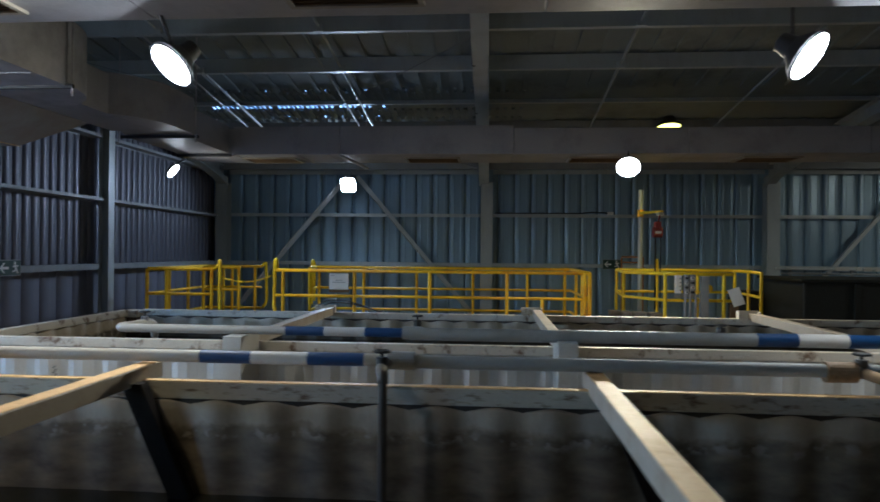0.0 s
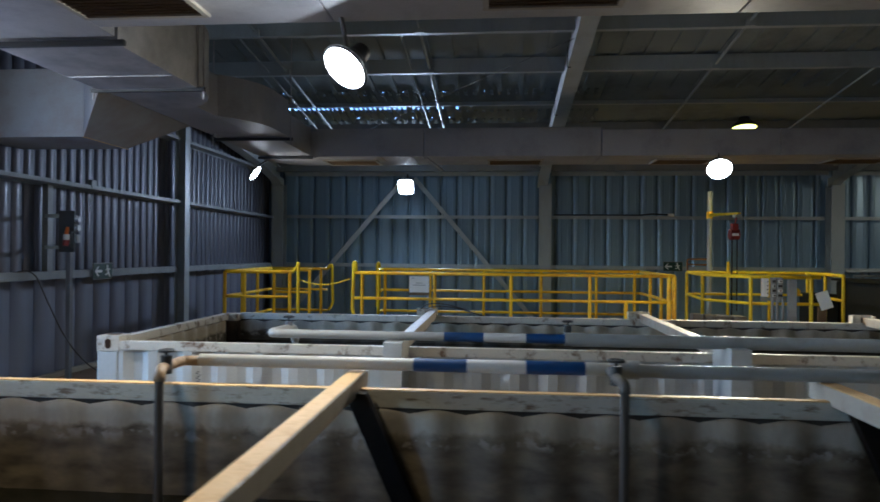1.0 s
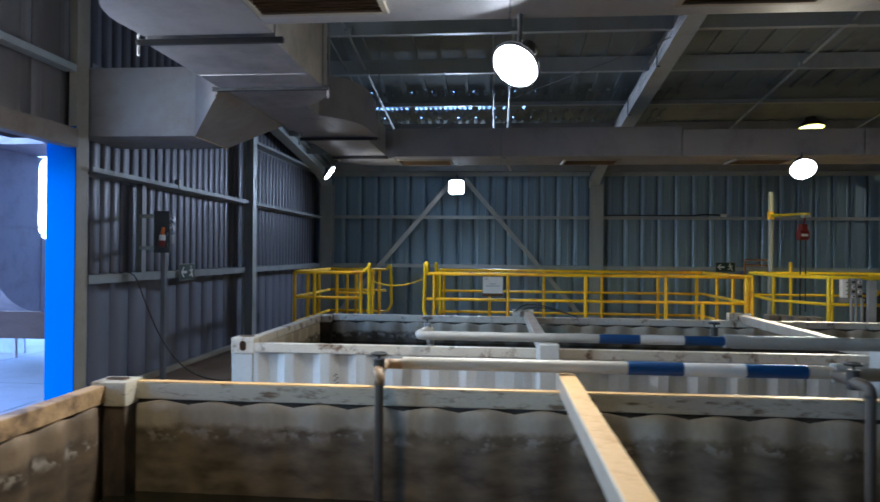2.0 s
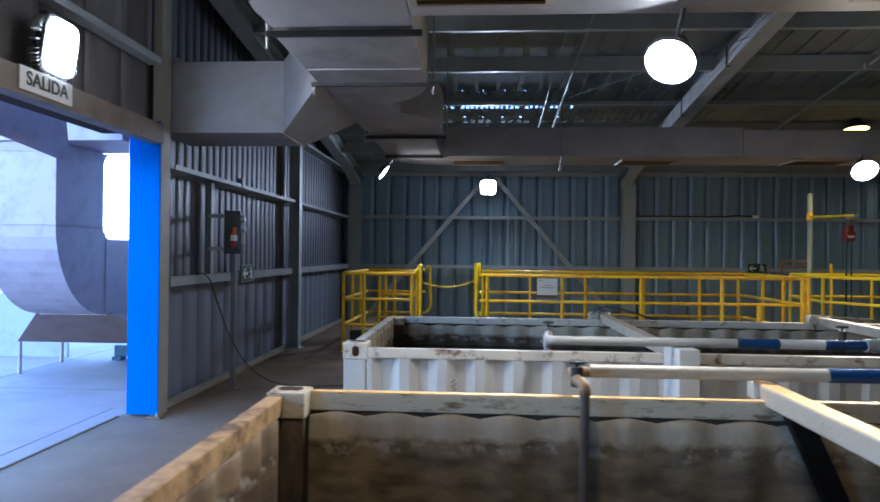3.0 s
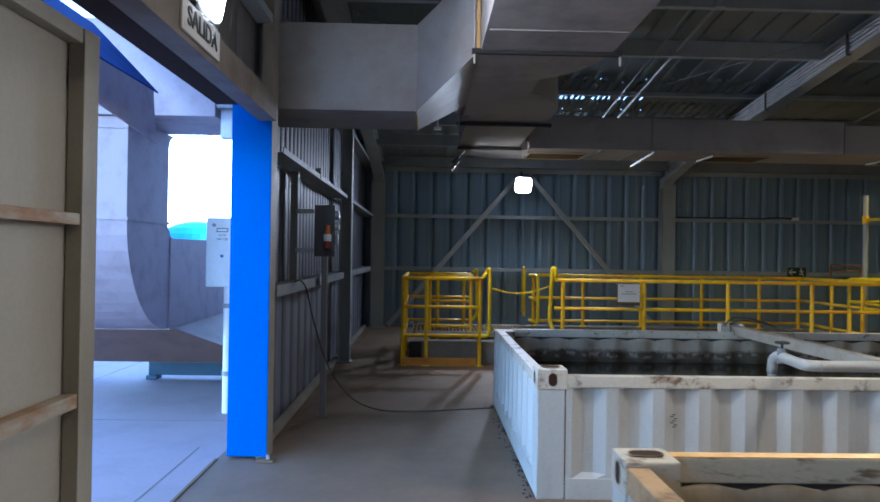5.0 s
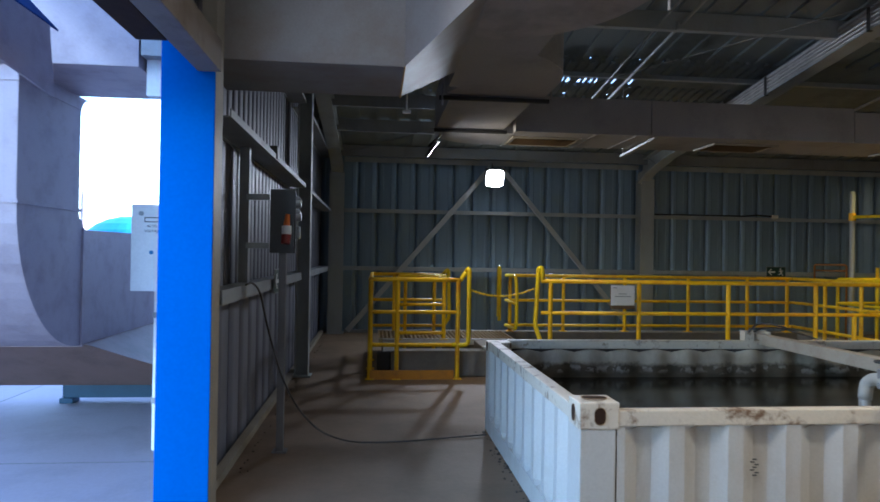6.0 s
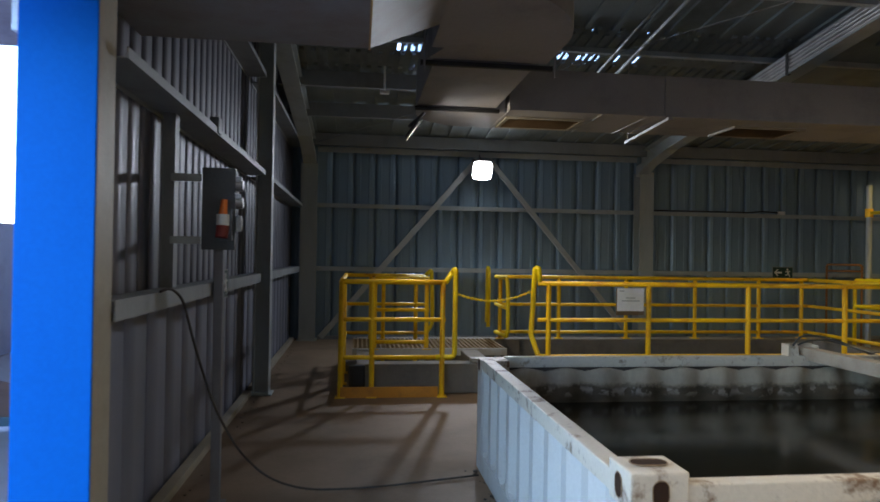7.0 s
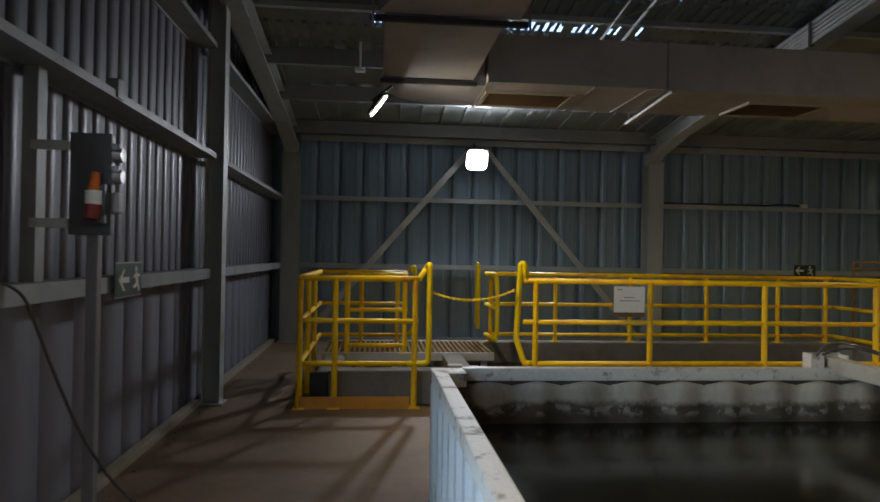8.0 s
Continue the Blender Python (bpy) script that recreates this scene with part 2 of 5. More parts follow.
M_GREY = surface("grey_enclosure", (0.3, 0.31, 0.31), 0.5, 0)
M_POLE = surface("dull_pole_steel", (0.17, 0.17, 0.18), 0.5, 0.2)
M_SLATY = surface("brown_vent_core", (0.17, 0.11, 0.055), 0.7, 0)
M_VENTF = surface("cream_vent_frame", (0.3, 0.27, 0.21), 0.5, 0)
M_CAN = surface("lamp_housing_grey", (0.07, 0.07, 0.07), 0.55, 0.2)
M_TEAL = surface("teal_blue_paint", (0.003, 0.055, 0.11), 0.5, 0, (0.002, 0.03, 0.06), 0.6, 4)
M_CYAN = surface("pale_blue_tank", (0.01, 0.2, 0.42), 0.5, 0)
M_PALEB = surface("pale_blue_sheet", (0.32, 0.32, 0.37), 0.6, 0, (0.22, 0.22, 0.26), 0.6, 4)
M_LED = glow("led_lens", (1.0, 0.97, 0.9), LENS)
M_LEDB = glow("led_lens_cool", (0.9, 0.95, 1.0), LENS)
M_LEDY = glow("sodium_lens", (1.0, 0.92, 0.16), LENS * 0.09)


# ---- mesh helpers ----
def box(bm, x0, x1, y0, y1, z0, z1, bevel=0.0):
    r = bmesh.ops.create_cube(bm, size=1, matrix=Matrix.Translation(((x0 + x1) / 2, (y0 + y1) / 2, (z0 + z1) / 2)) @ Matrix.Diagonal((x1 - x0, y1 - y0, z1 - z0, 1)))
    if bevel:
        es = list({e for v in r["verts"] for e in v.link_edges})
        bmesh.ops.bevel(bm, geom=es, offset=bevel, segments=2, affect="EDGES", profile=0.6)
    return bm


def cyl(bm, a, b, r0, r1=None, n=20, caps=True):
    a, b = Vector(a), Vector(b)
    d = b - a
    m = Matrix.Translation((a + b) / 2) @ d.to_track_quat("Z", "Y").to_matrix().to_4x4()
    bmesh.ops.create_cone(bm, cap_ends=caps, segments=n, radius1=r0, radius2=r0 if r1 is None else r1, depth=d.length, matrix=m)
    return bm


def fillet(pts, r, n=5):
    """The polyline with its inner corners rounded to about the radius r."""
    pts = [Vector(p) for p in pts]
    out = [pts[0]]
    for a, p, b in zip(pts, pts[1:], pts[2:]):
        u, v = (a - p), (b - p)
        k = min(r, u.length * 0.48, v.length * 0.48)
        s, e = p + u.normalized() * k, p + v.normalized() * k
        for i in range(n + 1):
            f = i / n
            out.append(s * (1 - f) ** 2 + p * 2 * f * (1 - f) + e * f * f)
    out.append(pts[-1])
    return out


def tube(bm, pts, r, bend=0.0, n=12):
    pts = fillet(pts, bend) if bend else [Vector(p) for p in pts]
    rings, up = [], None
    for i, p in enumerate(pts):
        d = (pts[min(i + 1, len(pts) - 1)] - pts[max(i - 1, 0)]).normalized()
        if up is None:
            up = d.orthogonal().normalized()
        up = (up - d * up.dot(d)).normalized()
        s = d.cross(up)
        rings.append([bm.verts.new(p + (up * math.cos(a) + s * math.sin(a)) * r) for a in (2 * math.pi * k / n for k in range(n))])
    for a, b in zip(rings, rings[1:]):
        for k in range(n):
            f = bm.faces.new((a[k], a[(k + 1) % n], b[(k + 1) % n], b[k]))
            f.smooth = True
    bm.faces.new(rings[0][::-1])
    bm.faces.new(rings[-1])
    return bm


def prism(bm, outline, z0, z1):
    """An upright prism over a plan outline."""
    lo = [bm.verts.new((x, y, z0)) for x, y in outline]
    hi = [bm.verts.new((x, y, z1)) for x, y in outline]
    bm.faces.new(lo[::-1])
    bm.faces.new(hi)
    for i in range(len(lo)):
        j = (i + 1) % len(lo)
        bm.faces.new((lo[i], lo[j], hi[j], hi[i]))
    return bm


def hexa(bm, a, b):
    """A solid between two quads of four corners each."""
    va, vb = [bm.verts.new(p) for p in a], [bm.verts.new(p) for p in b]
    bm.faces.new(va[::-1])
    bm.faces.new(vb)
    for i in range(4):
        j = (i + 1) % 4
        bm.faces.new((va[i], va[j], vb[j], vb[i]))
    return bm


def mesh_of(name, bm, mats, smooth=False):
    bmesh.ops.recalc_face_normals(bm, faces=bm.faces[:])
    me = bpy.data.meshes.new(name)
    bm.to_mesh(me)
    bm.free()
    for m in mats if isinstance(mats, (list, tuple)) else [mats]:
        me.materials.append(m)
    if smooth:
        me.polygons.foreach_set("use_smooth", [True] * len(me.polygons))
    return me


def solid(name, bm, mat, label="", category="", group="", kind=""):
    return tagged(new(name, mesh_of(name, bm, mat)), label, category, group, kind)


def base(name, at, label, category, group="", kind=""):
    e = new(name)
    e.location = at
    e.empty_display_size = 0.1
    return tagged(e, label, category, group, kind)


def part(name, bm, mat, parent, label=""):
    ob = new(name, mesh_of(name, bm, mat))
    ob.parent = parent
    if parent.data is None:
        ob.matrix_parent_inverse = Matrix.Translation(-parent.location)
    return tagged(ob, label)


def piece(name, me, parent, at, turn=0.0):
    ob = new(name, me)
    ob.parent = parent
    ob.location = at
    ob.rotation_euler = (0, 0, turn)
    return ob


B = bmesh.new

# ---- the hall ----
XW, XE, YN, YS = -6.05, 11.6, 13.75, -6.0      # inner faces of the cladding


def roof_z(y):
    return 3.19 + (13.62 - y) * 0.128 if y > 0 else 4.93 + y * 0.128


solid("floor", box(B(), -6.23, XE, YS, YN + 0.1, -0.25, 0), M_FLOOR, "brown-grey worn concrete hall floor", "floor", "", "structure")
solid("pavement", box(B(), -9.7, -6.235, -14, 22, -0.25, -0.004), M_APRON, "pale concrete apron outside the sliding door", "pavement", "", "structure")
solid("ground", box(B(), -400, 400, -400, 400, -1.2, -0.03), M_SAND, "grey-brown gravel around the hall", "ground", "", "structure")
solid("door_track", box(B(), -6.245, -6.222, -2.0, 5.42, -0.02, 0.008, 0.002), M_SLATY, "rusty brown floor rail of the sliding door", "door track", "", "structure")
for xg, y0, y1 in ((-6.45, 1.0, 5.7), (-8.45, -3, 12)):
    solid("trim", box(B(), xg - 0.006, xg + 0.006, y0, y1, -0.01, -0.002), M_CURB, "dark joint cut in the concrete apron", "joint", "", "structure")
solid("trim", box(B(), -9.69, -6.5, 6.45, 6.456, -0.01, -0.002), M_CURB, "dark joint cut in the concrete apron", "joint", "", "structure")


def sheet_mesh(name, width, z0, z1, mat, pitch=0.35, groove=0.03, depth=0.022, flutes=3):
    """A cladding sheet in the x-z plane, seen from -y: flat pans with faint rounded flutes between narrow pressed grooves."""
    prof, n = [], max(1, round(width / pitch))
    p = width / n
    for i in range(n):
        x = i * p
        prof += [(x, 0), (x + groove * 0.2, depth), (x + groove * 0.75, depth), (x + groove, 0)]
        pan = p - groove
        for k in range(flutes):
            c = x + groove + pan * (k + 0.5) / flutes
            w = min(pan / flutes * 0.3, 0.022)
            prof.append((c - w - 0.002, 0))
            for f in range(7):
                g = f / 6
                prof.append((c + w * (2 * g - 1), -0.0042 * (0.5 - 0.5 * math.cos(2 * math.pi * g))))
            prof.append((c + w + 0.002, 0))
    prof.append((width - 0.003, 0))
    bm = B()
    rows = []
    for off in (0.0, depth + 0.006):
        rows.append([[bm.verts.new((x, y if not off else off, z)) for x, y in prof] for z in (z0, z1)])
    for (lo, hi) in rows:
        for i in range(len(prof) - 1):
            f = bm.faces.new((lo[i], lo[i + 1], hi[i + 1], hi[i]))
            f.smooth = abs(prof[i + 1][1] - prof[i][1]) < 0.004
    a, b = rows
    for k in (0, -1):
        bm.faces.new((a[0][k], a[1][k], b[1][k], b[0][k]))
    return mesh_of(name, bm, mat)


def cladding(name, along, start, end, fixed, z0, z1, turn, label, mat=M_CLAD, width=1.05, pitch=0.35, groove=0.03, depth=0.022, flutes=3):
    """A wall whose sheets are its pieces, side by side along x or y."""
    w = tagged(new(name), label, "wall", "", "structure")
    n = max(1, round((end - start) / width))
    step = (end - start) / n
    me = sheet_mesh("sheet", step, z0, z1, mat, pitch, groove, depth, flutes)
    for i in range(n):
        s = start + i * step
        if along == "x":
            at = (s, fixed + 0.0015 * (i % 2), 0)
        else:
            at = (fixed + 0.0015 * (i % 2), s, 0)
        piece("sheet", me, w, at, turn)
    return w


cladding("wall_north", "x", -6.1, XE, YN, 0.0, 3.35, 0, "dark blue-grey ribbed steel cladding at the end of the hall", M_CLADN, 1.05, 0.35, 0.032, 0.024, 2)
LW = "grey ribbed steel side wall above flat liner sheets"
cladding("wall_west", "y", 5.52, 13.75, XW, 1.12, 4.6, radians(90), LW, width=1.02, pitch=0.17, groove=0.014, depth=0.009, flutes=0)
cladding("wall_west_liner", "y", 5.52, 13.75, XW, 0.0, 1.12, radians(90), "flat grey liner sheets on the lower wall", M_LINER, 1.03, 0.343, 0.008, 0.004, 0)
cladding("wall_west_over_door", "y", -2.2, 5.52, XW + 0.02, 2.45, 4.95, radians(90), "brown-grey sheet wall above the sliding door", M_OVER, 0.95, 0.475, 0.014, 0.01, 2)
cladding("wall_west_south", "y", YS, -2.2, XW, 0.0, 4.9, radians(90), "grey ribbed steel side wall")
solid("wall_east", box(B(), XE, XE + 0.1, YS, YN, 0, 4.95), M_CLAD, "grey steel wall closing the hall", "wall", "", "structure")
solid("wall_south", box(B(), XW, XE, YS - 0.1, YS, 0, 4.3), M_CLAD, "grey steel wall closing the hall", "wall", "", "structure")
# outer skin that keeps daylight out of the sheet joints
solid("wall_outer_skin", box(B(), XW - 0.13, XW - 0.1, 5.56, 13.9, 0, 4.5), M_LINER, "outer skin of the side wall", "wall", "", "structure")
solid("wall_outer_skin", box(B(), XW - 0.13, XW - 0.1, YS, 5.558, 2.55, 4.95), M_LINER, "outer skin of the side wall", "wall", "", "structure")
solid("wall_outer_skin", box(B(), XW - 0.13, XW - 0.1, YS, -2.2, 0, 2.42), M_LINER, "outer skin of the side wall", "wall", "", "structure")
solid("wall_outer_skin", box(B(), -6.1, XE, YN + 0.06, YN + 0.09, 0, 3.4), M_LINER, "outer skin of the end wall", "wall", "", "structure")


UP = 0.12      # the sheets lie above the line of the rafters by the purlins' depth


def roof():
    """Ribbed roof sheets with slots of daylight at the laps over the tanks."""
    bm = B()

    def slab(x0, x1, y0, y1):
        z0, z1 = roof_z(y0) + UP, roof_z(y1) + UP
        hexa(bm, [(x0, y0, z0), (x1, y0, z0), (x1, y1, z1), (x0, y1, z1)],
             [(x0, y0, z0 + 0.012), (x1, y0, z0 + 0.012), (x1, y1, z1 + 0.012), (x0, y1, z1 + 0.012)])

    slab(-6.3, XE + 0.2, 0, 9.5)
    slab(-6.3, XE + 0.2, -6.2, 0)
    slab(-6.3, XE + 0.2, 10.95, 14.0)
    slab(-6.3, -4.6, 9.5, 10.95)
    slab(0.6, XE + 0.2, 9.5, 10.95)
    # slots: rows of small gaps where the rib ends meet the lap
    rows = ((9.55, 9.61, 0.307, 0.03, -4.35, -1.2), (10.14, 10.34, 0.078, 0.046, -4.55, -1.2), (10.68, 10.76, 0.307, 0.042, -4.35, -1.5))
    y = 9.5
    for y0, y1, step, wide, xa, xb in rows:
        slab(-4.6, 0.6, y, y0)
        x, rnd = -4.6, random.Random(int(y0 * 100))
        s = xa
        while s < xb:
            fade = max(0.0, s + 2.3)
            w = wide * rnd.uniform(0.6, 1.1) * (1.0 - 0.5 * fade if step > 0.2 else 1.0)
            if step < 0.2 and rnd.random() < 0.05 + 0.75 * min(1.0, fade * 1.6):
                s += step
                continue
            slab(x, s, y0, y1)
            x = s + w
            s += step
        slab(x, 0.6, y0, y1)
        y = y1
    slab(-4.6, 0.6, y, 10.95)
    # ribs under the sheets
    x = -6.0
    while x < XE:
        for y0, y1 in ((0.02, 9.5), (10.95, 13.7)):
            a, b = roof_z(y0) + UP, roof_z(y1) + UP
            hexa(bm, [(x, y0, a - 0.03), (x + 0.06, y0, a - 0.03), (x + 0.06, y0, a + 0.002), (x, y0, a + 0.002)],
                 [(x, y1, b - 0.03), (x + 0.06, y1, b - 0.03), (x + 0.06, y1, b + 0.002), (x, y1, b + 0.002)])
        x += 0.307
    x = -5.9
    while x < 0.5:
        for y0, y1 in ((9.5, 9.55), (9.63, 10.14), (10.36, 10.68), (10.77, 10.95)):
            a, b = roof_z(y0) + UP, roof_z(y1) + UP
            hexa(bm, [(x, y0, a - 0.03), (x + 0.05, y0, a - 0.03), (x + 0.05, y0, a + 0.002), (x, y0, a + 0.002)],
                 [(x, y1, b - 0.03), (x + 0.05, y1, b - 0.03), (x + 0.05, y1, b + 0.002), (x, y1, b + 0.002)])
        x += 0.127
    return solid("ceiling", bm, M_ROOF, "dark ribbed steel roof with thin slots of daylight", "ceiling", "", "structure")


roof()
# milky sheet added so that sun through the slots comes down diffused
m = surface("milky_slot_diffuser", (0.54, 0.62, 0.71), 0.5)
m.node_tree.nodes["Principled BSDF"].inputs["Transmission Weight"].default_value = 1.0
bm = B()
hexa(bm, [(-4.5, 9.52, roof_z(9.52) + UP + 0.06), (0.5, 9.52, roof_z(9.52) + UP + 0.06), (0.5, 9.52, roof_z(9.52) + UP + 0.064), (-4.5, 9.52, roof_z(9.52) + UP + 0.064)],
     [(-4.5, 10.93, roof_z(10.93) + UP + 0.06), (0.5, 10.93, roof_z(10.93) + UP + 0.06), (0.5, 10.93, roof_z(10.93) + UP + 0.064), (-4.5, 10.93, roof_z(10.93) + UP + 0.064)])
solid("slot_diffuser", bm, m, "milky sheet added over the roof slots to diffuse the sun", "roof light", "", "structure")

# ---- frame of the hall ----
STEELWORK = "grey painted steel frame"
for y in (13.35, 12.0, 10.92, 9.92, 8.36, 7.25, 6.1, 5.0, 3.9, 2.8, 1.7):
    z = roof_z(y) + UP - 0.034
    bm = B()
    if y == 9.92:
        # a slim angle in place of a full purlin
        box(bm, -5.95, XE, y - 0.02, y - 0.014, z - 0.055, z)
        box(bm, -5.95, XE, y - 0.014, y + 0.045, z - 0.055, z - 0.049)
        solid("purlin", bm, M_STEEL, "slim grey steel angle under the roof", "purlin", STEELWORK, "structure")
        continue
    prof = [(-0.02, 0), (0.05, 0), (0.05, -0.026), (0.046, -0.026), (0.046, -0.004), (-0.016, -0.004),
            (-0.016, -0.182), (0.046, -0.182), (0.046, -0.16), (0.05, -0.16), (0.05, -0.186), (-0.02, -0.186)]
    ends = [[bm.verts.new((x, y + dy, z + dz)) for dy, dz in prof] for x in (-5.95, XE)]
    bm.faces.new(ends[0])
    bm.faces.new(ends[1][::-1])
    for k in range(len(prof)):
        n = (k + 1) % len(prof)
        bm.faces.new((ends[0][k], ends[0][n], ends[1][n], ends[1][k]))
    # purlins past y 10.8 coloured darker to stand in for dimmer light
    solid("purlin", bm, M_GIRT if y > 10.8 else M_STEEL, "grey cold-formed steel roof purlin", "purlin", STEELWORK, "structure")


def rafter(x, w=0.2, d=0.23):
    """A portal rafter that deepens into the column; the purlins sit between its flanges."""
    bm = B()
    ya, yb = 13.55, 0.05
    a, b = roof_z(ya), roof_z(yb)
    for x0, x1, lo, hi in ((x - w / 2, x + w / 2, -d, -d + 0.014), (x - w / 2, x + w / 2, -0.014, 0.0), (x - 0.006, x + 0.006, -d + 0.012, -0.012)):
        hexa(bm, [(x0, ya, a + lo), (x1, ya, a + lo), (x1, ya, a + hi), (x0, ya, a + hi)], [(x0, yb, b + lo), (x1, yb, b + lo), (x1, yb, b + hi), (x0, yb, b + hi)])
    # haunch at the column
    k = w / 2
    for y0, y1, g0, g1 in ((13.55, 13.2, 0.17, 0.07), (13.2, 12.5, 0.07, 0.004)):
        a, b = roof_z(y0) - d, roof_z(y1) - d
        hexa(bm, [(x - k, y0, a - g0), (x + k, y0, a - g0), (x + k, y0, a + 0.01), (x - k, y0, a + 0.01)],
             [(x - k, y1, b - g1), (x + k, y1, b - g1), (x + k, y1, b + 0.01), (x - k, y1, b + 0.01)])
    return solid("rafter", bm, M_STEEL, "grey steel portal rafter under the roof", "rafter", STEELWORK, "structure")


for x in (-5.75, -0.14, 5.61, 11.3):
    rafter(x)
for k in range(5):
    bm = B()
    x = -0.222 + 0.004 * (k % 2)
    ya, yb = 11.3, 3.0
    tube(bm, [(x, ya, roof_z(ya) - 0.025 - 0.042 * k), (x, yb, roof_z(yb) - 0.025 - 0.042 * k)], 0.017, n=10)
    solid("conduit", bm, M_GALV, "thin galvanised conduit run along the rafter", "conduit", "conduits on the rafter", "structure")
for y in (9.6, 7.9, 6.4):
    bm = B()
    box(bm, -0.248, -0.243, y - 0.02, y + 0.02, roof_z(y) - 0.235, roof_z(y) + 0.005)
    box(bm, -0.243, -0.205, y - 0.02, y + 0.02, roof_z(y) - 0.24, roof_z(y) - 0.235)
    solid("conduit_clip", bm, M_DARK, "dark strap round the conduits on the rafter", "clip", "clips on the rafter", "structure")


def hcol(name, x, y, w, h, axis, label, coat=M_STEEL):
    """An H section; axis x: flanges face y."""
    bm = B()
    t = 0.012
    if axis == "x":
        box(bm, x - w / 2, x + w / 2, y - w / 2, y - w / 2 + t, 0.012, h)
        box(bm, x - w / 2, x + w / 2, y + w / 2 - t, y + w / 2, 0.012, h)
        box(bm, x - t / 2, x + t / 2, y - w / 2 + t, y + w / 2 - t, 0.012, h)
    else:
        box(bm, x - w / 2, x - w / 2 + t, y - w / 2, y + w / 2, 0.012, h)
        box(bm, x + w / 2 - t, x + w / 2, y - w / 2, y + w / 2, 0.012, h)
        box(bm, x - w / 2 + t, x + w / 2 - t, y - t / 2, y + t / 2, 0.012, h)
    box(bm, x - w / 2 - 0.03, x + w / 2 + 0.03, y - w / 2 - 0.03, y + w / 2 + 0.03, 0, 0.014)
    return solid(name, bm, coat, label, "column", STEELWORK, "structure")


for x in (-5.76, -0.08, 5.67, 11.3):
    hcol("column", x, 13.58, 0.25, roof_z(13.58) - 0.32, "x", "grey steel column at the end wall", M_FRAMEN)
hcol("column", -5.875, 9.50, 0.155, roof_z(9.5) - 0.01, "y", "grey steel column on the side wall")
solid("column", box(B(), -5.97, -5.892, 5.442, 5.61, 0.0, roof_z(5.5) - 0.02, 0.004), M_VENTF, "beige-grey steel door post beside the blue casing", "column", STEELWORK, "structure")

for z, d in ((1.19, 0.07), (2.22, 0.07), (3.14, 0.09)):
    bm = B()
    for x0, x1 in ((-5.63, -0.21), (0.05, 5.54), (5.8, 11.2)):
        box(bm, x0, x1, YN - 0.17, YN - 0.045, z - 0.006, z)
        box(bm, x0, x1, YN - 0.17, YN - 0.164, z - d, z - 0.006)
    solid("girt", bm, M_FRAMEN, "grey steel girt across the end wall", "girt", STEELWORK, "structure")
bm = B()
for y0, y1 in ((5.615, 9.39), (9.61, 13.5)):
    box(bm, XW + 0.045, XW + 0.17, y0, y1, 1.184, 1.19)
    box(bm, XW + 0.164, XW + 0.17, y0, y1, 1.105, 1.184)
    box(bm, XW + 0.045, XW + 0.16, y0, y1, 1.105, 1.11)
solid("girt", bm, M_GIRT, "grey steel girt along the side wall", "girt", STEELWORK, "structure")
for z, out in ((2.145, 0.2), (3.10, 0.19)):
    bm = B()
    for y0, y1 in ((5.615, 9.39), (9.61, 13.5)):
        box(bm, XW + 0.005, XW + out - 0.006, y0, y1, z, z + 0.006)
        box(bm, XW + out - 0.006, XW + out, y0, y1, z, z + 0.045)
        box(bm, XW + 0.005, XW + 0.012, y0, y1, z - 0.02, z)
    solid("girt", bm, M_GIRT, "grey steel channel girt along the side wall, open upwards", "girt", STEELWORK, "structure")
for y0, y1 in ((5.615, 9.39), (9.61, 13.5)):
    solid("baseboard", box(B(), XW + 0.03, XW + 0.095, y0, y1, 0.0, 0.055, 0.004), M_VENTF, "pale steel base angle along the side wall", "base angle", "", "structure")
solid("baseboard", box(B(), -5.6, XE, YN - 0.11, YN - 0.05, 0.0, 0.055, 0.004), M_GIRT, "pale steel base angle along the end wall", "base angle", "", "structure")
bm = B()
box(bm, XW + 0.045, XW + 0.11, 6.61, 6.69, 1.19, 2.14)
solid("wall_post", bm, M_GIRT, "short grey channel between two girts", "post", STEELWORK, "structure")


def brace(x0, z0, x1, z1, y, label):
    bm = B()
    d = Vector((x1 - x0, 0, z1 - z0)).normalized()
    n = Vector((-d.z, 0, d.x)) * 0.045
    a, b = Vector((x0, y, z0)), Vector((x1, y, z1))
    t = Vector((0, 0.006, 0))
    hexa(bm, [a - n - t, a + n - t, a + n + t, a - n + t], [b - n - t, b + n - t, b + n + t, b - n + t])
    f = Vector((0, -0.05, 0))
    hexa(bm, [a - n - t, a - n * 0.86 - t, a - n * 0.86 - t + f, a - n - t + f], [b - n - t, b - n * 0.86 - t, b - n * 0.86 - t + f, b - n - t + f])
    return solid("brace", bm, M_BRACE, label, "brace", STEELWORK, "structure")


for c in (-2.92, 8.5):
    brace(c - 0.1, 3.0, c - 2.62, 0.05, 13.5, "grey diagonal angle brace on the end wall")
    brace(c + 0.1, 3.0, c + 2.62, 0.05, 13.5, "grey diagonal angle brace on the end wall")
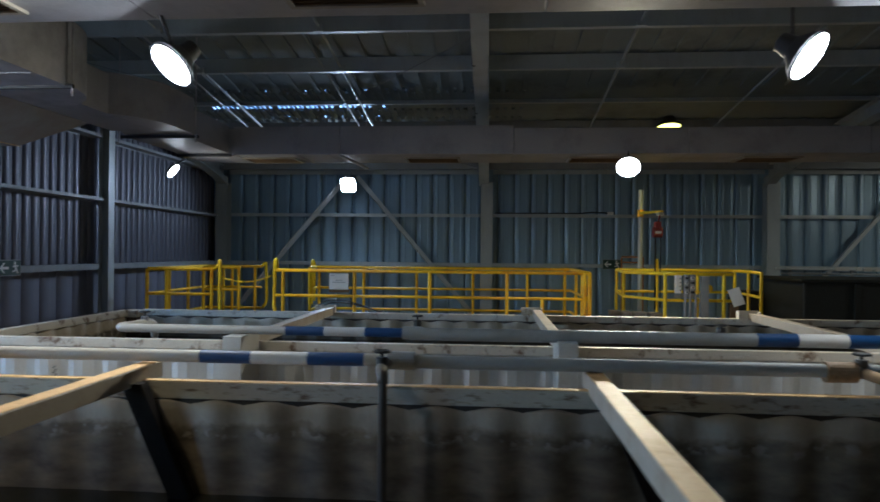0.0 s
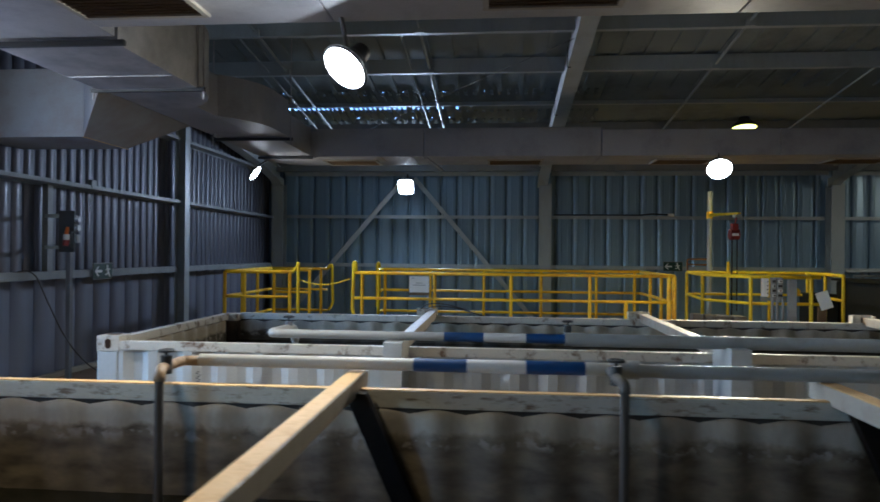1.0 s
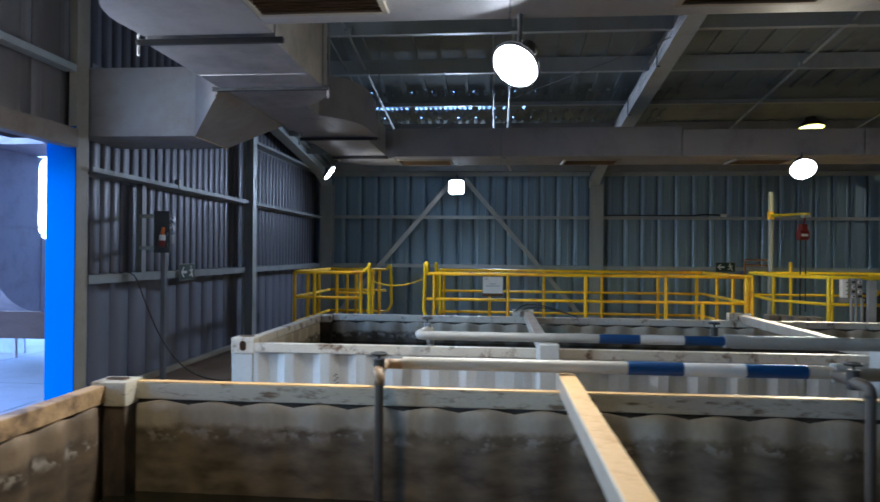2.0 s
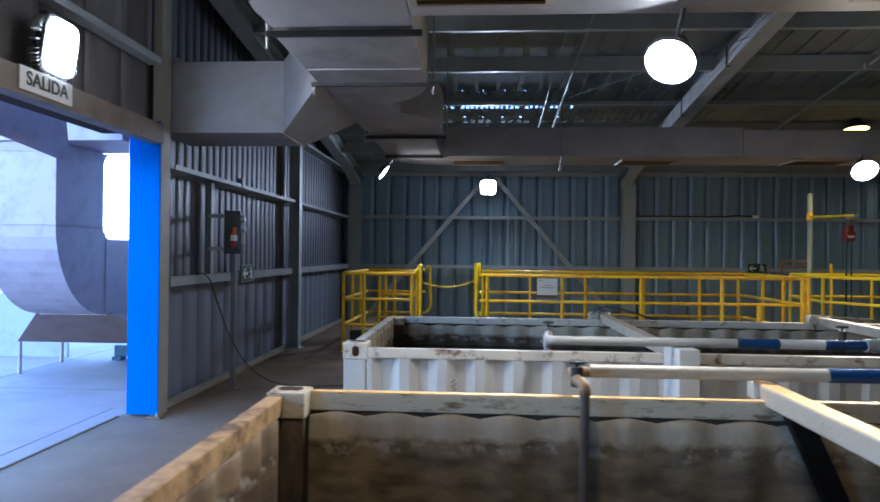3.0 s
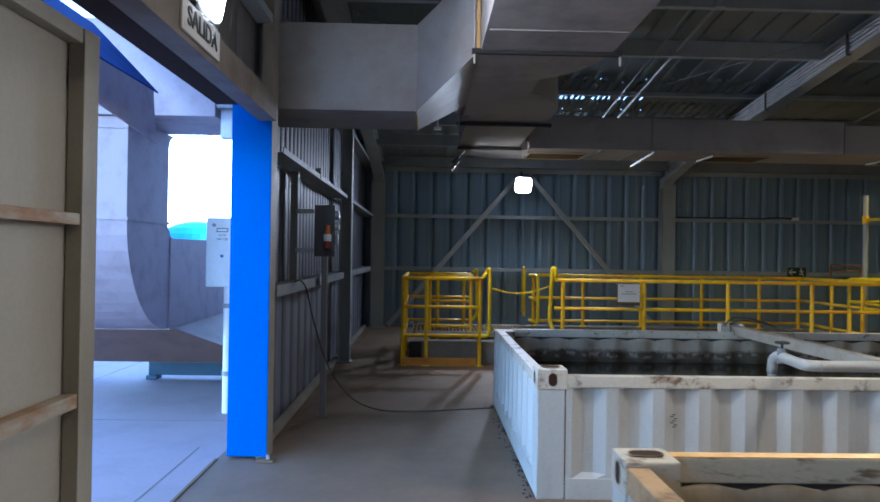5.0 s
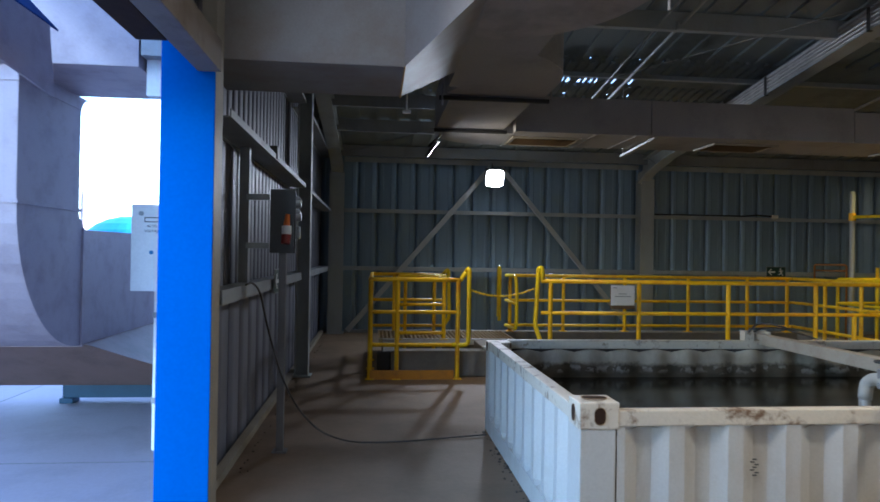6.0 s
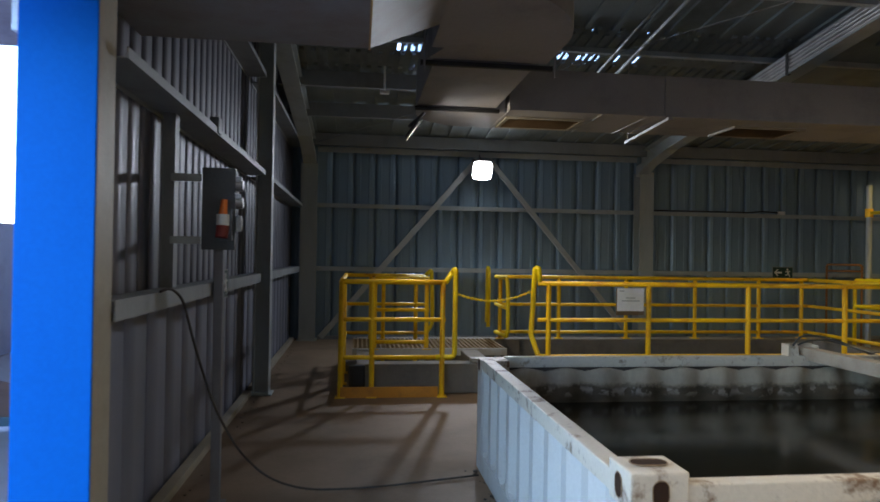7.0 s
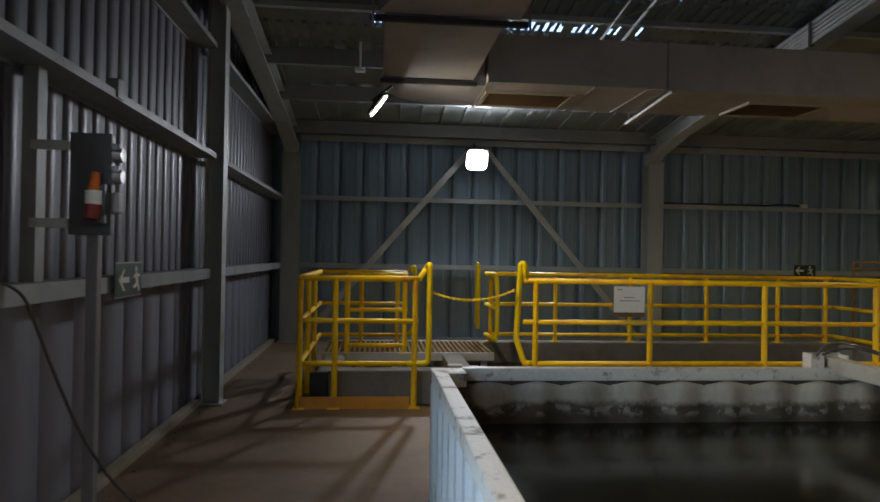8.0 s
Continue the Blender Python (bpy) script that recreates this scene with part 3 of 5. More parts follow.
# sag rods under the roof
for x in (-4.12, -3.87, -2.2, -1.97, 1.62, 3.6):
    bm = B()
    y0 = 6.1 if x in (-3.87, -1.97, 1.62) else 7.25
    tube(bm, [(x, 10.95, roof_z(10.95) - 0.06), (x, y0, roof_z(y0) - 0.06)], 0.017 if y0 == 6.1 else 0.012, n=8)
    if y0 == 6.1:
        for y in (8.36, 7.25):
            box(bm, x - 0.05, x + 0.05, y - 0.075, y - 0.025, roof_z(y) - 0.11, roof_z(y) - 0.03, 0.006)
    solid("tie_rod", bm, M_STEEL, "thin grey tie rod under the roof", "tie rod", "tie rods", "structure")
for xa, ya, xb, yb in ((-5.6, 12.9, -0.2, 7.2), (-5.6, 7.2, -0.2, 12.9)):
    bm = B()
    tube(bm, [(xa, ya, roof_z(ya) - 0.19), (xb, yb, roof_z(yb) - 0.19)], 0.005, n=6)
    solid("tie_rod", bm, M_GIRT, "thin grey wind brace rod under the roof", "tie rod", "tie rods", "structure")

# ---- sliding door ----
bm = B()
box(bm, -6.165, -5.892, 5.425, 5.44, 0.02, 2.53, 0.003)
box(bm, -6.165, -6.155, 5.44, 5.62, 0.02, 2.53)
solid("door_casing", bm, M_BLUE, "bright blue sheet steel casing of the door jamb", "door casing", "", "structure")
solid("jamb_foot", box(B(), -5.95, -5.83, 5.35, 5.424, 0.0, 0.018, 0.004), M_SLATY, "rusty brown base plate with a bolt under the jamb", "base plate", "", "structure")
bm = B()
cyl(bm, (-5.87, 5.38, 0.018), (-5.87, 5.38, 0.05), 0.012, n=8)
solid("anchor_bolt", bm, M_GALV, "rusty anchor bolt in the base plate", "bolt")
bm = B()
box(bm, -5.98, -5.86, -2.2, 5.42, 2.335, 2.50, 0.004)
solid("lintel", bm, M_LINTEL, "grey steel lintel channel over the sliding door", "lintel", "", "structure")
bm = B()
box(bm, -6.12, -5.985, -2.2, 4.95, 2.337, 2.352)
box(bm, -6.12, -6.105, -2.2, 4.95, 2.352, 2.42)
solid("door_rail", bm, M_RUST, "rusty brown hanging rail above the door", "door rail", "", "structure")
solid("trim", box(B(), XW + 0.04, -5.90, -2.2, 5.44, 3.02, 3.08), M_STEEL, "grey girt above the lintel", "girt", "", "structure")
bm = B()
hexa(bm, [(-6.68, -2.5, 2.512), (-7.12, -2.5, 2.97), (-7.12, -2.5, 2.982), (-6.68, -2.5, 2.524)], [(-6.68, 5.44, 2.512), (-7.12, 5.42, 2.97), (-7.12, 5.42, 2.982), (-6.68, 5.44, 2.524)])
hood = solid("door_hood", bm, M_NAVY, "blue sheet hood above the sliding door", "door hood", "", "structure")
bm = B()
hexa(bm, [(-6.67, 2.6, 2.49), (-6.68, 2.6, 2.49), (-6.68, 2.6, 2.508), (-6.67, 2.6, 2.508)], [(-6.67, 5.40, 2.163), (-6.68, 5.40, 2.163), (-6.68, 5.34, 2.508), (-6.67, 5.34, 2.508)])
part("flap", bm, M_GALV2, hood, "grey sheet flap below the hood")

leaf = base("sliding_door", (-6.18, 1.8, 0), "off-white sliding door leaf with a welded frame, pushed open", "sliding door")
part("sheet", box(B(), -6.215, -6.205, 0.05, 3.55, 0.03, 2.25), M_DOOR, leaf)
for y0, y1 in ((3.458, 3.57), (2.74, 2.925), (1.45, 1.53), (0.05, 0.16)):
    part("stile", box(B(), -6.202, -6.14, y0, y1, 0.03, 2.285 if y0 > 3 else 2.45 if y0 > 2 else 2.27, 0.003), M_STILE if y0 > 2 else M_DOOR, leaf, "beige-grey painted square tube")
for z, h in ((2.254, 0.03), (1.545, 0.022), (0.845, 0.027), (0.06, 0.03)):
    for y0, y1 in ((2.927, 3.456), (1.532, 2.738), (0.162, 1.448)):
        part("rail", box(B(), -6.202, -6.147, y0, y1 + (0.03 if y1 > 3 and 0.5 < z < 2 else 0.0), z - h, z + h, 0.003), M_DOORR if z < 2 else M_DOOR, leaf, "white rail with brown rust stains")

for yh in (3.08, 0.5):
    h = part("hanger", box(B(), -6.175, -6.15, yh - 0.045, yh + 0.045, 2.287, 2.345, 0.003), M_BRASS, leaf, "brown-stained roller hanger on top of the door")
    part("roller", cyl(B(), (-6.149, yh, 2.33), (-6.125, yh, 2.33), 0.028, n=16), M_RUST, h)

sign = base("exit_sign_board", (-5.78, 3.9, 2.43), "white exit board with black letters above the door", "sign")
part("board", box(B(), -5.858, -5.846, 3.66, 4.15, 2.365, 2.505, 0.003), M_WHITE, sign)
fc = bpy.data.curves.new("letters", "FONT")
fc.body, fc.size, fc.extrude, fc.align_x, fc.align_y = "SALIDA", 0.118, 0.002, "CENTER", "CENTER"
fc.offset = 0.0015
fc.materials.append(M_BOX)
txt = new("letters", fc)
txt.parent = sign
txt.matrix_parent_inverse = Matrix.Translation(-sign.location)
txt.matrix_basis = Matrix.Translation((-5.843, 3.905, 2.437)) @ Matrix.Rotation(radians(90), 4, "Z") @ Matrix.Rotation(radians(90), 4, "X")

# ---- air ducts ----
def arc(cx, cy, r, a0, a1, n=10):
    return [(cx + r * math.cos(radians(a0 + (a1 - a0) * i / n)), cy + r * math.sin(radians(a0 + (a1 - a0) * i / n))) for i in range(n + 1)]


duct = base("air_duct", (-4.0, 6.0, 2.48), "grey sheet metal ventilation duct hung under the roof", "air duct")
XL, XR = -4.47, -3.59
bm = B()
box(bm, -6.35, -4.9, 5.66, 6.37, 2.475, 3.11, 0.004)
part("feed_section", bm, M_FEED, duct, "dull galvanised duct through the wall")
bm = B()
hexa(bm, [(-4.9, 5.66, 2.475), (-4.9, 6.37, 2.475), (-4.9, 6.37, 3.11), (-4.9, 5.66, 3.11)], [(XL, 5.22, 2.80), (XL, 6.85, 2.80), (XL, 6.85, 3.38), (XL, 5.22, 3.38)])
part("transition", bm, M_FEED, duct)
part("seam", box(B(), XL - 0.03, XL - 0.004, 5.212, 5.224, 2.79, 3.39), M_CAP, duct, "tan sealant along the seam")
part("seam", box(B(), XL + 0.02, XR - 0.02, 4.80, 4.806, 2.782, 2.789), M_GALV, duct, "folded sheet seam")
part("seam", box(B(), -4.905, -4.895, 5.652, 6.378, 2.468, 2.474), M_CAP, duct, "tan sealant along the seam")
bm = B()
prism(bm, [(XL, 5.22), (XR, 5.22)] + arc(XL, 5.22, XR - XL, 0, 88)[1:], 2.80, 3.36)
part("elbow", bm, M_GALV, duct)
bm = B()
prism(bm, [(XL, 7.565)] + arc(XL, 7.1, XR - XL, -60, 0) + [(XR, 7.565)], 2.81, 3.24)
part("elbow", bm, M_DUCT, duct)
part("splitter", box(B(), XL + 0.002, -3.95, 5.4, 7.3, 2.806, 3.22), M_DUCT, duct)
bm = B()
box(bm, XL, XR, 4.06, 5.2, 2.79, 3.37, 0.004)
part("branch", bm, M_GALV, duct)
bm = B()
box(bm, -4.43, -3.69, 7.6, 8.86, 2.776, 3.16, 0.004)
part("branch", bm, M_DUCT, duct)
bm = B()
prism(bm, [(XR - 0.002, 8.88), (-4.43, 8.88)] + arc(-4.43 + 0.62, 9.0, 0.62, 180, 90) + [(XR - 0.002, 9.62)], 2.742, 3.12)
part("elbow", bm, M_DUCT, duct)
bm = B()
prism(bm, [(XL - 0.0, 4.02)] + arc(XL + 0.6, 3.76, 0.62, 180, 270) + [(XR, 3.14), (XR, 4.02)], 2.83, 3.4)
part("elbow", bm, M_DUCT, duct)
for i, x in enumerate((XR, -2.08, 0.3, 2.6, 4.9)):
    x1 = (-2.08, 0.3, 2.6, 4.9, 8.0)[i]
    bm = B()
    box(bm, x + 0.004, x1 - 0.004, 8.76, 9.63, 2.742, 3.13 if i < 2 else 3.09, 0.006)
    part("far_section", bm, M_DUCT, duct)
    bm = B()
    box(bm, x + 0.004, x1 - 0.004, 3.15, 3.86, 2.83, 3.4, 0.006)
    part("near_section", bm, M_DUCT, duct)
for x0, x1, y, z in ((XL - 0.06, XR + 0.06, 5.21, 2.765), (XL - 0.05, XR + 0.06, 4.04, 2.775), (XL - 0.05, XR + 0.05, 7.585, 2.765), (-4.45, -3.66, 8.87, 2.73)):
    part("flange", box(B(), x0, x1, y - 0.018, y + 0.018, z, z + 0.035, 0.003), M_DARK, duct, "dark flange bar")
for x, y, z in ((XL - 0.04, 5.21, 2.9), (XR + 0.05, 5.21, 2.9), (XL - 0.04, 4.04, 2.9), (XR + 0.05, 7.51, 2.9), (XL - 0.03, 7.51, 2.9)):
    part("hanger", cyl(B(), (x, y, z - 0.2), (x, y, roof_z(y) - 0.01), 0.008, n=8), M_GALV, duct, "threaded hanger rod")
for x in (-3.58, -2.69, -2.24):
    part("seam", box(B(), x - 0.012, x + 0.012, 8.752, 9.638, 2.735, 2.741, 0.001), M_DUCT, duct, "raised sheet seam across the duct")
for x in (-2.05,):
    bm = B()
    hexa(bm, [(x - 0.025, 8.70, 2.70), (x + 0.025, 8.70, 2.70), (x + 0.025, 8.70, 2.726), (x - 0.025, 8.70, 2.726)],
         [(x + 0.095, 10.0, 2.70), (x + 0.145, 10.0, 2.70), (x + 0.145, 10.0, 2.726), (x + 0.095, 10.0, 2.726)])
    part("support_bar", bm, M_DUCT, duct, "pale steel bar carrying the duct")
    for f, y in ((0.11, 9.94),):
        part("hanger", cyl(B(), (x + f, y, 2.70), (x + f, y, roof_z(y) + UP - 0.04), 0.006, n=8), M_GALV, duct, "threaded hanger rod")


def vent(x, y, z, w, d):
    v = base("air_vent", (x, y, z), "cream-framed ceiling vent with dark slats in the duct", "air vent", "vents in the ducts")
    bm = B()
    for a in ((x - w / 2, x + w / 2, y - d / 2, y - d / 2 + 0.035), (x - w / 2, x + w / 2, y + d / 2 - 0.035, y + d / 2), (x - w / 2, x - w / 2 + 0.035, y - d / 2 + 0.035, y + d / 2 - 0.035), (x + w / 2 - 0.035, x + w / 2, y - d / 2 + 0.035, y + d / 2 - 0.035)):
        box(bm, *a, z - 0.022, z - 0.002, 0.002)
    part("frame", bm, M_VENTF, v)
    part("backing", box(B(), x - w / 2 + 0.035, x + w / 2 - 0.035, y - d / 2 + 0.035, y + d / 2 - 0.035, z - 0.006, z - 0.002), M_SLATY, v)
    n = 9
    for k in range(n):
        yy = y - d / 2 + 0.05 + (d - 0.1) * k / (n - 1)
        bm = B()
        hexa(bm, [(x - w / 2 + 0.035, yy - 0.010, z - 0.018), (x - w / 2 + 0.035, yy - 0.007, z - 0.020), (x - w / 2 + 0.035, yy + 0.010, z - 0.008), (x - w / 2 + 0.035, yy + 0.007, z - 0.006)],
             [(x + w / 2 - 0.035, yy - 0.010, z - 0.018), (x + w / 2 - 0.035, yy - 0.007, z - 0.020), (x + w / 2 - 0.035, yy + 0.010, z - 0.008), (x + w / 2 - 0.035, yy + 0.007, z - 0.006)])
        part("slat", bm, M_SLATY, v)


for x in (-3.17, -0.83, 1.47, 3.79):
    vent(x, 9.26, 2.742, 0.78, 0.5)
for x in (-3.17, -0.78, 1.58, 3.93):
    vent(x, 3.46, 2.83, 0.78, 0.44)


# ---- lamps ----
def lamp(at, n, r, power, colour, lens, label, square=False, tall=1.0, stem=0.35, arm=None, deep=True):
    """A flood or high-bay lamp that looks along n, with its light in the lens."""
    at, n = Vector(at), Vector(n).normalized()
    l = base("high_bay_lamp" if not square else "flood_lamp", at, label, "lamp", "hall lamps")
    q = n.to_track_quat("Z", "Y").to_matrix().to_4x4()
    m = Matrix.Translation(at) @ q
    if square:
        bm = B()
        box(bm, -r * 1.15, r * 1.15, -r * 1.15 * tall, r * 1.15 * tall, -0.07, -0.006, 0.02)
        bm.transform(m)
        part("housing", bm, M_CAN, l)
        bm = B()
        power_of = lambda v: math.copysign(abs(v) ** 0.45, v)
        prism(bm, [(r * 1.04 * power_of(math.cos(2 * math.pi * k / 48)), r * 1.04 * tall * power_of(math.sin(2 * math.pi * k / 48))) for k in range(48)], -0.0055, 0.004)
        bm.transform(m)
        part("lens", bm, lens, l, "glowing lens")
    else:
        bm = B()
        if deep:
            bmesh.ops.create_cone(bm, cap_ends=True, segments=36, radius1=r * 0.55, radius2=r * 1.12, depth=0.10, matrix=m @ Matrix.Translation((0, 0, -0.06)))
            bmesh.ops.create_cone(bm, cap_ends=True, segments=24, radius1=r * 0.4, radius2=r * 0.5, depth=0.10, matrix=m @ Matrix.Translation((0, 0, -0.155)))
        else:
            bmesh.ops.create_cone(bm, cap_ends=True, segments=36, radius1=r * 0.9, radius2=r * 1.1, depth=0.03, matrix=m @ Matrix.Translation((0, 0, -0.022)))
        part("housing", bm, M_CAN, l)
        bm = B()
        bmesh.ops.create_cone(bm, cap_ends=True, segments=36, radius1=r, radius2=r * 0.98, depth=0.012, matrix=m)
        part("lens", bm, lens, l, "glowing lens")
        bm = B()
        ring = [m @ Vector((r * 1.05 * math.cos(2 * math.pi * k / 36), r * 1.05 * math.sin(2 * math.pi * k / 36), 0)) for k in range(37)]
        tube(bm, ring, r * 0.06, n=8)
        part("rim", bm, M_CAN, l)
    if stem:
        back = at - n * 0.12
        part("bracket", tube(B(), [back, back + Vector((0, 0, stem * 0.5)), Vector((back.x, back.y, back.z + stem))], 0.012, n=8), M_CAN, l)
    if arm:
        part("bracket", tube(B(), [at - n * 0.06, Vector(arm)], 0.014, n=8), M_CAN, l)
    if power:
        d = bpy.data.lights.new("lamp_light", "AREA")
        d.shape, d.size, d.energy, d.color = "DISK", r * 1.7, power, colour
        d.spread = radians((165 if tall == 1.0 else 110) if square else 140)
        o = new("lamp_light", d)
        o.matrix_world = look(at + n * 0.015, at + n)
    return l


WARM, COOL, NEUTRAL, SODIUM = (1.0, 0.89, 0.7), (0.82, 0.9, 1.0), (1.0, 0.95, 0.88), (1.0, 0.72, 0.25)
lamp((-2.04, 3.97, 2.58), (-0.44, -0.56, -0.70), 0.145, P_NEAR, WARM, M_LED, "round high-bay lamp hung askew, glowing white", stem=0.0, arm=(-2.02, 3.70, 2.92))
lamp((1.92, 4.1, 2.62), (0.6, -0.5, -0.6), 0.15, P_NEAR, WARM, M_LED, "round high-bay lamp hung askew, glowing white", stem=0.3)
lamp((-4.46, 8.78, 2.52), (0.8, 0.05, -0.6), 0.105, P_SIDE, (1.0, 0.86, 0.62), M_LED, "round high-bay lamp turned aside below the duct", stem=0.0, arm=(-4.36, 8.95, 2.72), deep=False)
lamp((-2.97, 13.3, 2.79), (0.0, -0.88, -0.47), 0.15, P_FAR, COOL, M_LEDB, "square flood lamp shining from the end wall", square=True, stem=0.0, arm=(-2.97, 13.6, 3.1))
lamp((1.8, 8.68, 2.55), (-0.15, -0.75, -0.65), 0.15, P_MID, (1.0, 0.8, 0.48), M_LED, "round lamp below the far duct, glowing white", stem=0.15)
lamp((2.9, 10.84, 3.5), (0.0, -0.15, -1.0), 0.185, P_SOD, SODIUM, M_LEDY, "yellow high-bay lamp under the roof", stem=0.16)
dl = lamp((-5.82, 3.995, 2.70), (1.0, 0.0, -0.14), 0.14, P_DOOR, NEUTRAL, M_LEDB, "white flood lamp with a finned dark housing above the exit board", square=True, tall=1.16, stem=0.0, arm=(-6.02, 4.02, 2.75))
for k in range(40):
    a = 2 * math.pi * k / 40
    u, v = abs(math.cos(a)) ** 0.6 * math.copysign(1, math.cos(a)), abs(math.sin(a)) ** 0.6 * math.copysign(1, math.sin(a))
    bm = B()
    box(bm, -0.05, 0.0, -0.003, 0.003, 0.0, 0.03)
    bm.transform(Matrix.Translation((-5.835 + 0.02 * v, 3.995 + 0.182 * u, 2.70 + 0.16 * v)) @ Matrix.Rotation(math.atan2(u * 0.75, v), 4, (-1, 0, 0)))
    part("fin", bm, M_GREY, dl, "cooling fin")
# the last three lamps are unseen, added as fill for tank and hall
lamp((-3.6, 0.9, 4.3), (0.0, 0.0, -1.0), 0.17, 5.5, (1.0, 0.8, 0.5), M_LEDY, "unseen yellow lamp added under the roof to warm the near tank", stem=0.47)
lamp((9.2, 8.38, 3.35), (0.1, 0.5, -0.85), 0.17, 8.0, (1.0, 0.85, 0.6), M_LEDY, "unseen yellow lamp added further down the hall to brighten the end wall", stem=0.36)
lamp((7.2, 3.2, 3.4), (-0.2, 0.1, -1.0), 0.15, 5.0, NEUTRAL, M_LED, "unseen round lamp added further down the hall as fill", stem=0.3)

# ---- tanks made from cut-down shipping containers ----
TW, TL, TH = 2.438, 12.19, 0.765


def corrugated(bm, u0, u1, place, z0, z1, pitch=0.278, depth=0.036):
    """A stamped container wall: an outer and an inner face; place(u, d, z) gives the point at depth d behind the outer plane."""
    n = max(1, round((u1 - u0) / pitch))
    p = (u1 - u0) / n
    us = []
    for i in range(n):
        s = u0 + i * p
        us += [(s, 0), (s + p * 0.13, 0), (s + p * 0.375, 1), (s + p * 0.625, 1), (s + p * 0.87, 0)]
    us.append((u1, 0))
    soft_us = [(u0 + p * k / 8, 0.5 - 0.5 * math.cos(2 * math.pi * k / 8)) for k in range(8 * n + 1)]
    for side in (0, 1):
        if side:
            # the inner face swells past the rail; its wavy upper edge stops just below it
            us = soft_us
            levels = [(z0, 1.0), (z1 - 0.06, 1.0), (z1 - 0.012, 0.98), (z1 - 0.006, 0.9), (z1 - 0.006, 0.25)]
        else:
            levels = [(z0, 0.0), (z0 + 0.03, 1.0), (z1 - 0.016, 1.0), (z1 - 0.006, 0.7), (z1, 0.0)]
        grid = [[bm.verts.new(place(u, (0.05 * f + 0.036 * d * f if side else 0.004 + depth * d * f), z - (0.02 * (1 - d) if side and z > z1 - 0.05 else 0.0))) for u, d in us] for z, f in levels]
        for a, b in zip(grid, grid[1:]):
            for i in range(len(us) - 1):
                q = (a[i], a[i + 1], b[i + 1], b[i])
                f = bm.faces.new(q if not side else q[::-1])
                f.material_index = side
                f.smooth = bool(side)


def wall_mesh(name, bm, parent, inside):
    me = bpy.data.meshes.new(name)
    bm.to_mesh(me)
    bm.free()
    me.materials.append(M_TANK)
    me.materials.append(inside)
    ob = new(name, me)
    ob.parent = parent
    ob.matrix_parent_inverse = Matrix.Translation(-parent.location)
    return ob


def casting(parent, x, y, sx, sy, z0, z1, coat=M_RIM):
    """A corner casting with flat dark ovals for its holes on top, front and end."""
    L, W = 0.178, 0.162
    x0, x1 = (x, x + L) if sx > 0 else (x - L, x)
    y0, y1 = (y, y + W) if sy > 0 else (y - W, y)
    c = part("corner_casting", box(B(), x0 - 0.004, x1, y0 - 0.004, y1, z0, z1, 0.008), coat, parent, "white cast corner with worn edges")

    def oval(cx, cy, cz, axis, a, b):
        bm = B()
        pts = []
        for k in range(20):
            t = 2 * math.pi * k / 20
            ca, sa = math.cos(t), math.sin(t)
            h = (b - a) * (1 if sa > 0 else -1)
            u, v = a * ca, a * sa + h
            pts.append((u, v))
        def P(u, v, o):
            return {"x": (cx + o * (-sx), cy + u, cz + v), "y": (cx + u, cy + o * (-sy), cz + v), "z": (cx + v, cy + u, cz + o)}[axis]
        # flat face whose colour holds both the rust and the hole's shade
        f = [bm.verts.new(P(u, v, 0.0055)) for u, v in pts]
        bm.faces.new(f)
        part("hole", bm, M_RUST, c, "flat rust-dark oval standing in for a shaded hole")
        bm = B()
        tube(bm, [P(u * 1.06, v * 1.06, 0.005) for u, v in pts] + [P(pts[0][0] * 1.06, pts[0][1] * 1.06, 0.004)], 0.002, n=6)
        part("lip", bm, M_BRASS, c, "brown-stained lip of the hole")
    if coat is M_RIM and sx > 0 and sy > 0:
        bm = B()
        hexa(bm, [(x0 + 0.085, y0 - 0.0006, z0 + 0.025), (x0 + 0.105, y0 - 0.0006, z0 + 0.025), (x0 + 0.105, y0 + 0.001, z0 + 0.025), (x0 + 0.085, y0 + 0.001, z0 + 0.025)],
             [(x0 + 0.094, y0 - 0.0006, z0 - 0.0), (x0 + 0.099, y0 - 0.0006, z0 - 0.0), (x0 + 0.099, y0 + 0.001, z0 - 0.0), (x0 + 0.094, y0 + 0.001, z0 - 0.0)])
        part("rust_run", bm, M_BRASS, c, "brown rust run below the hole")
    zc = (z0 + z1) / 2
    oval(x if sx < 0 else x0, (y0 + y1) / 2, zc, "x", 0.024, 0.036)
    oval((x0 + x1) / 2, y, zc, "y", 0.024, 0.036)
    if sy > 0 or coat is M_RIM1:
        oval((x0 + x1) / 2, (y0 + y1) / 2, z1, "z", 0.03, 0.055)


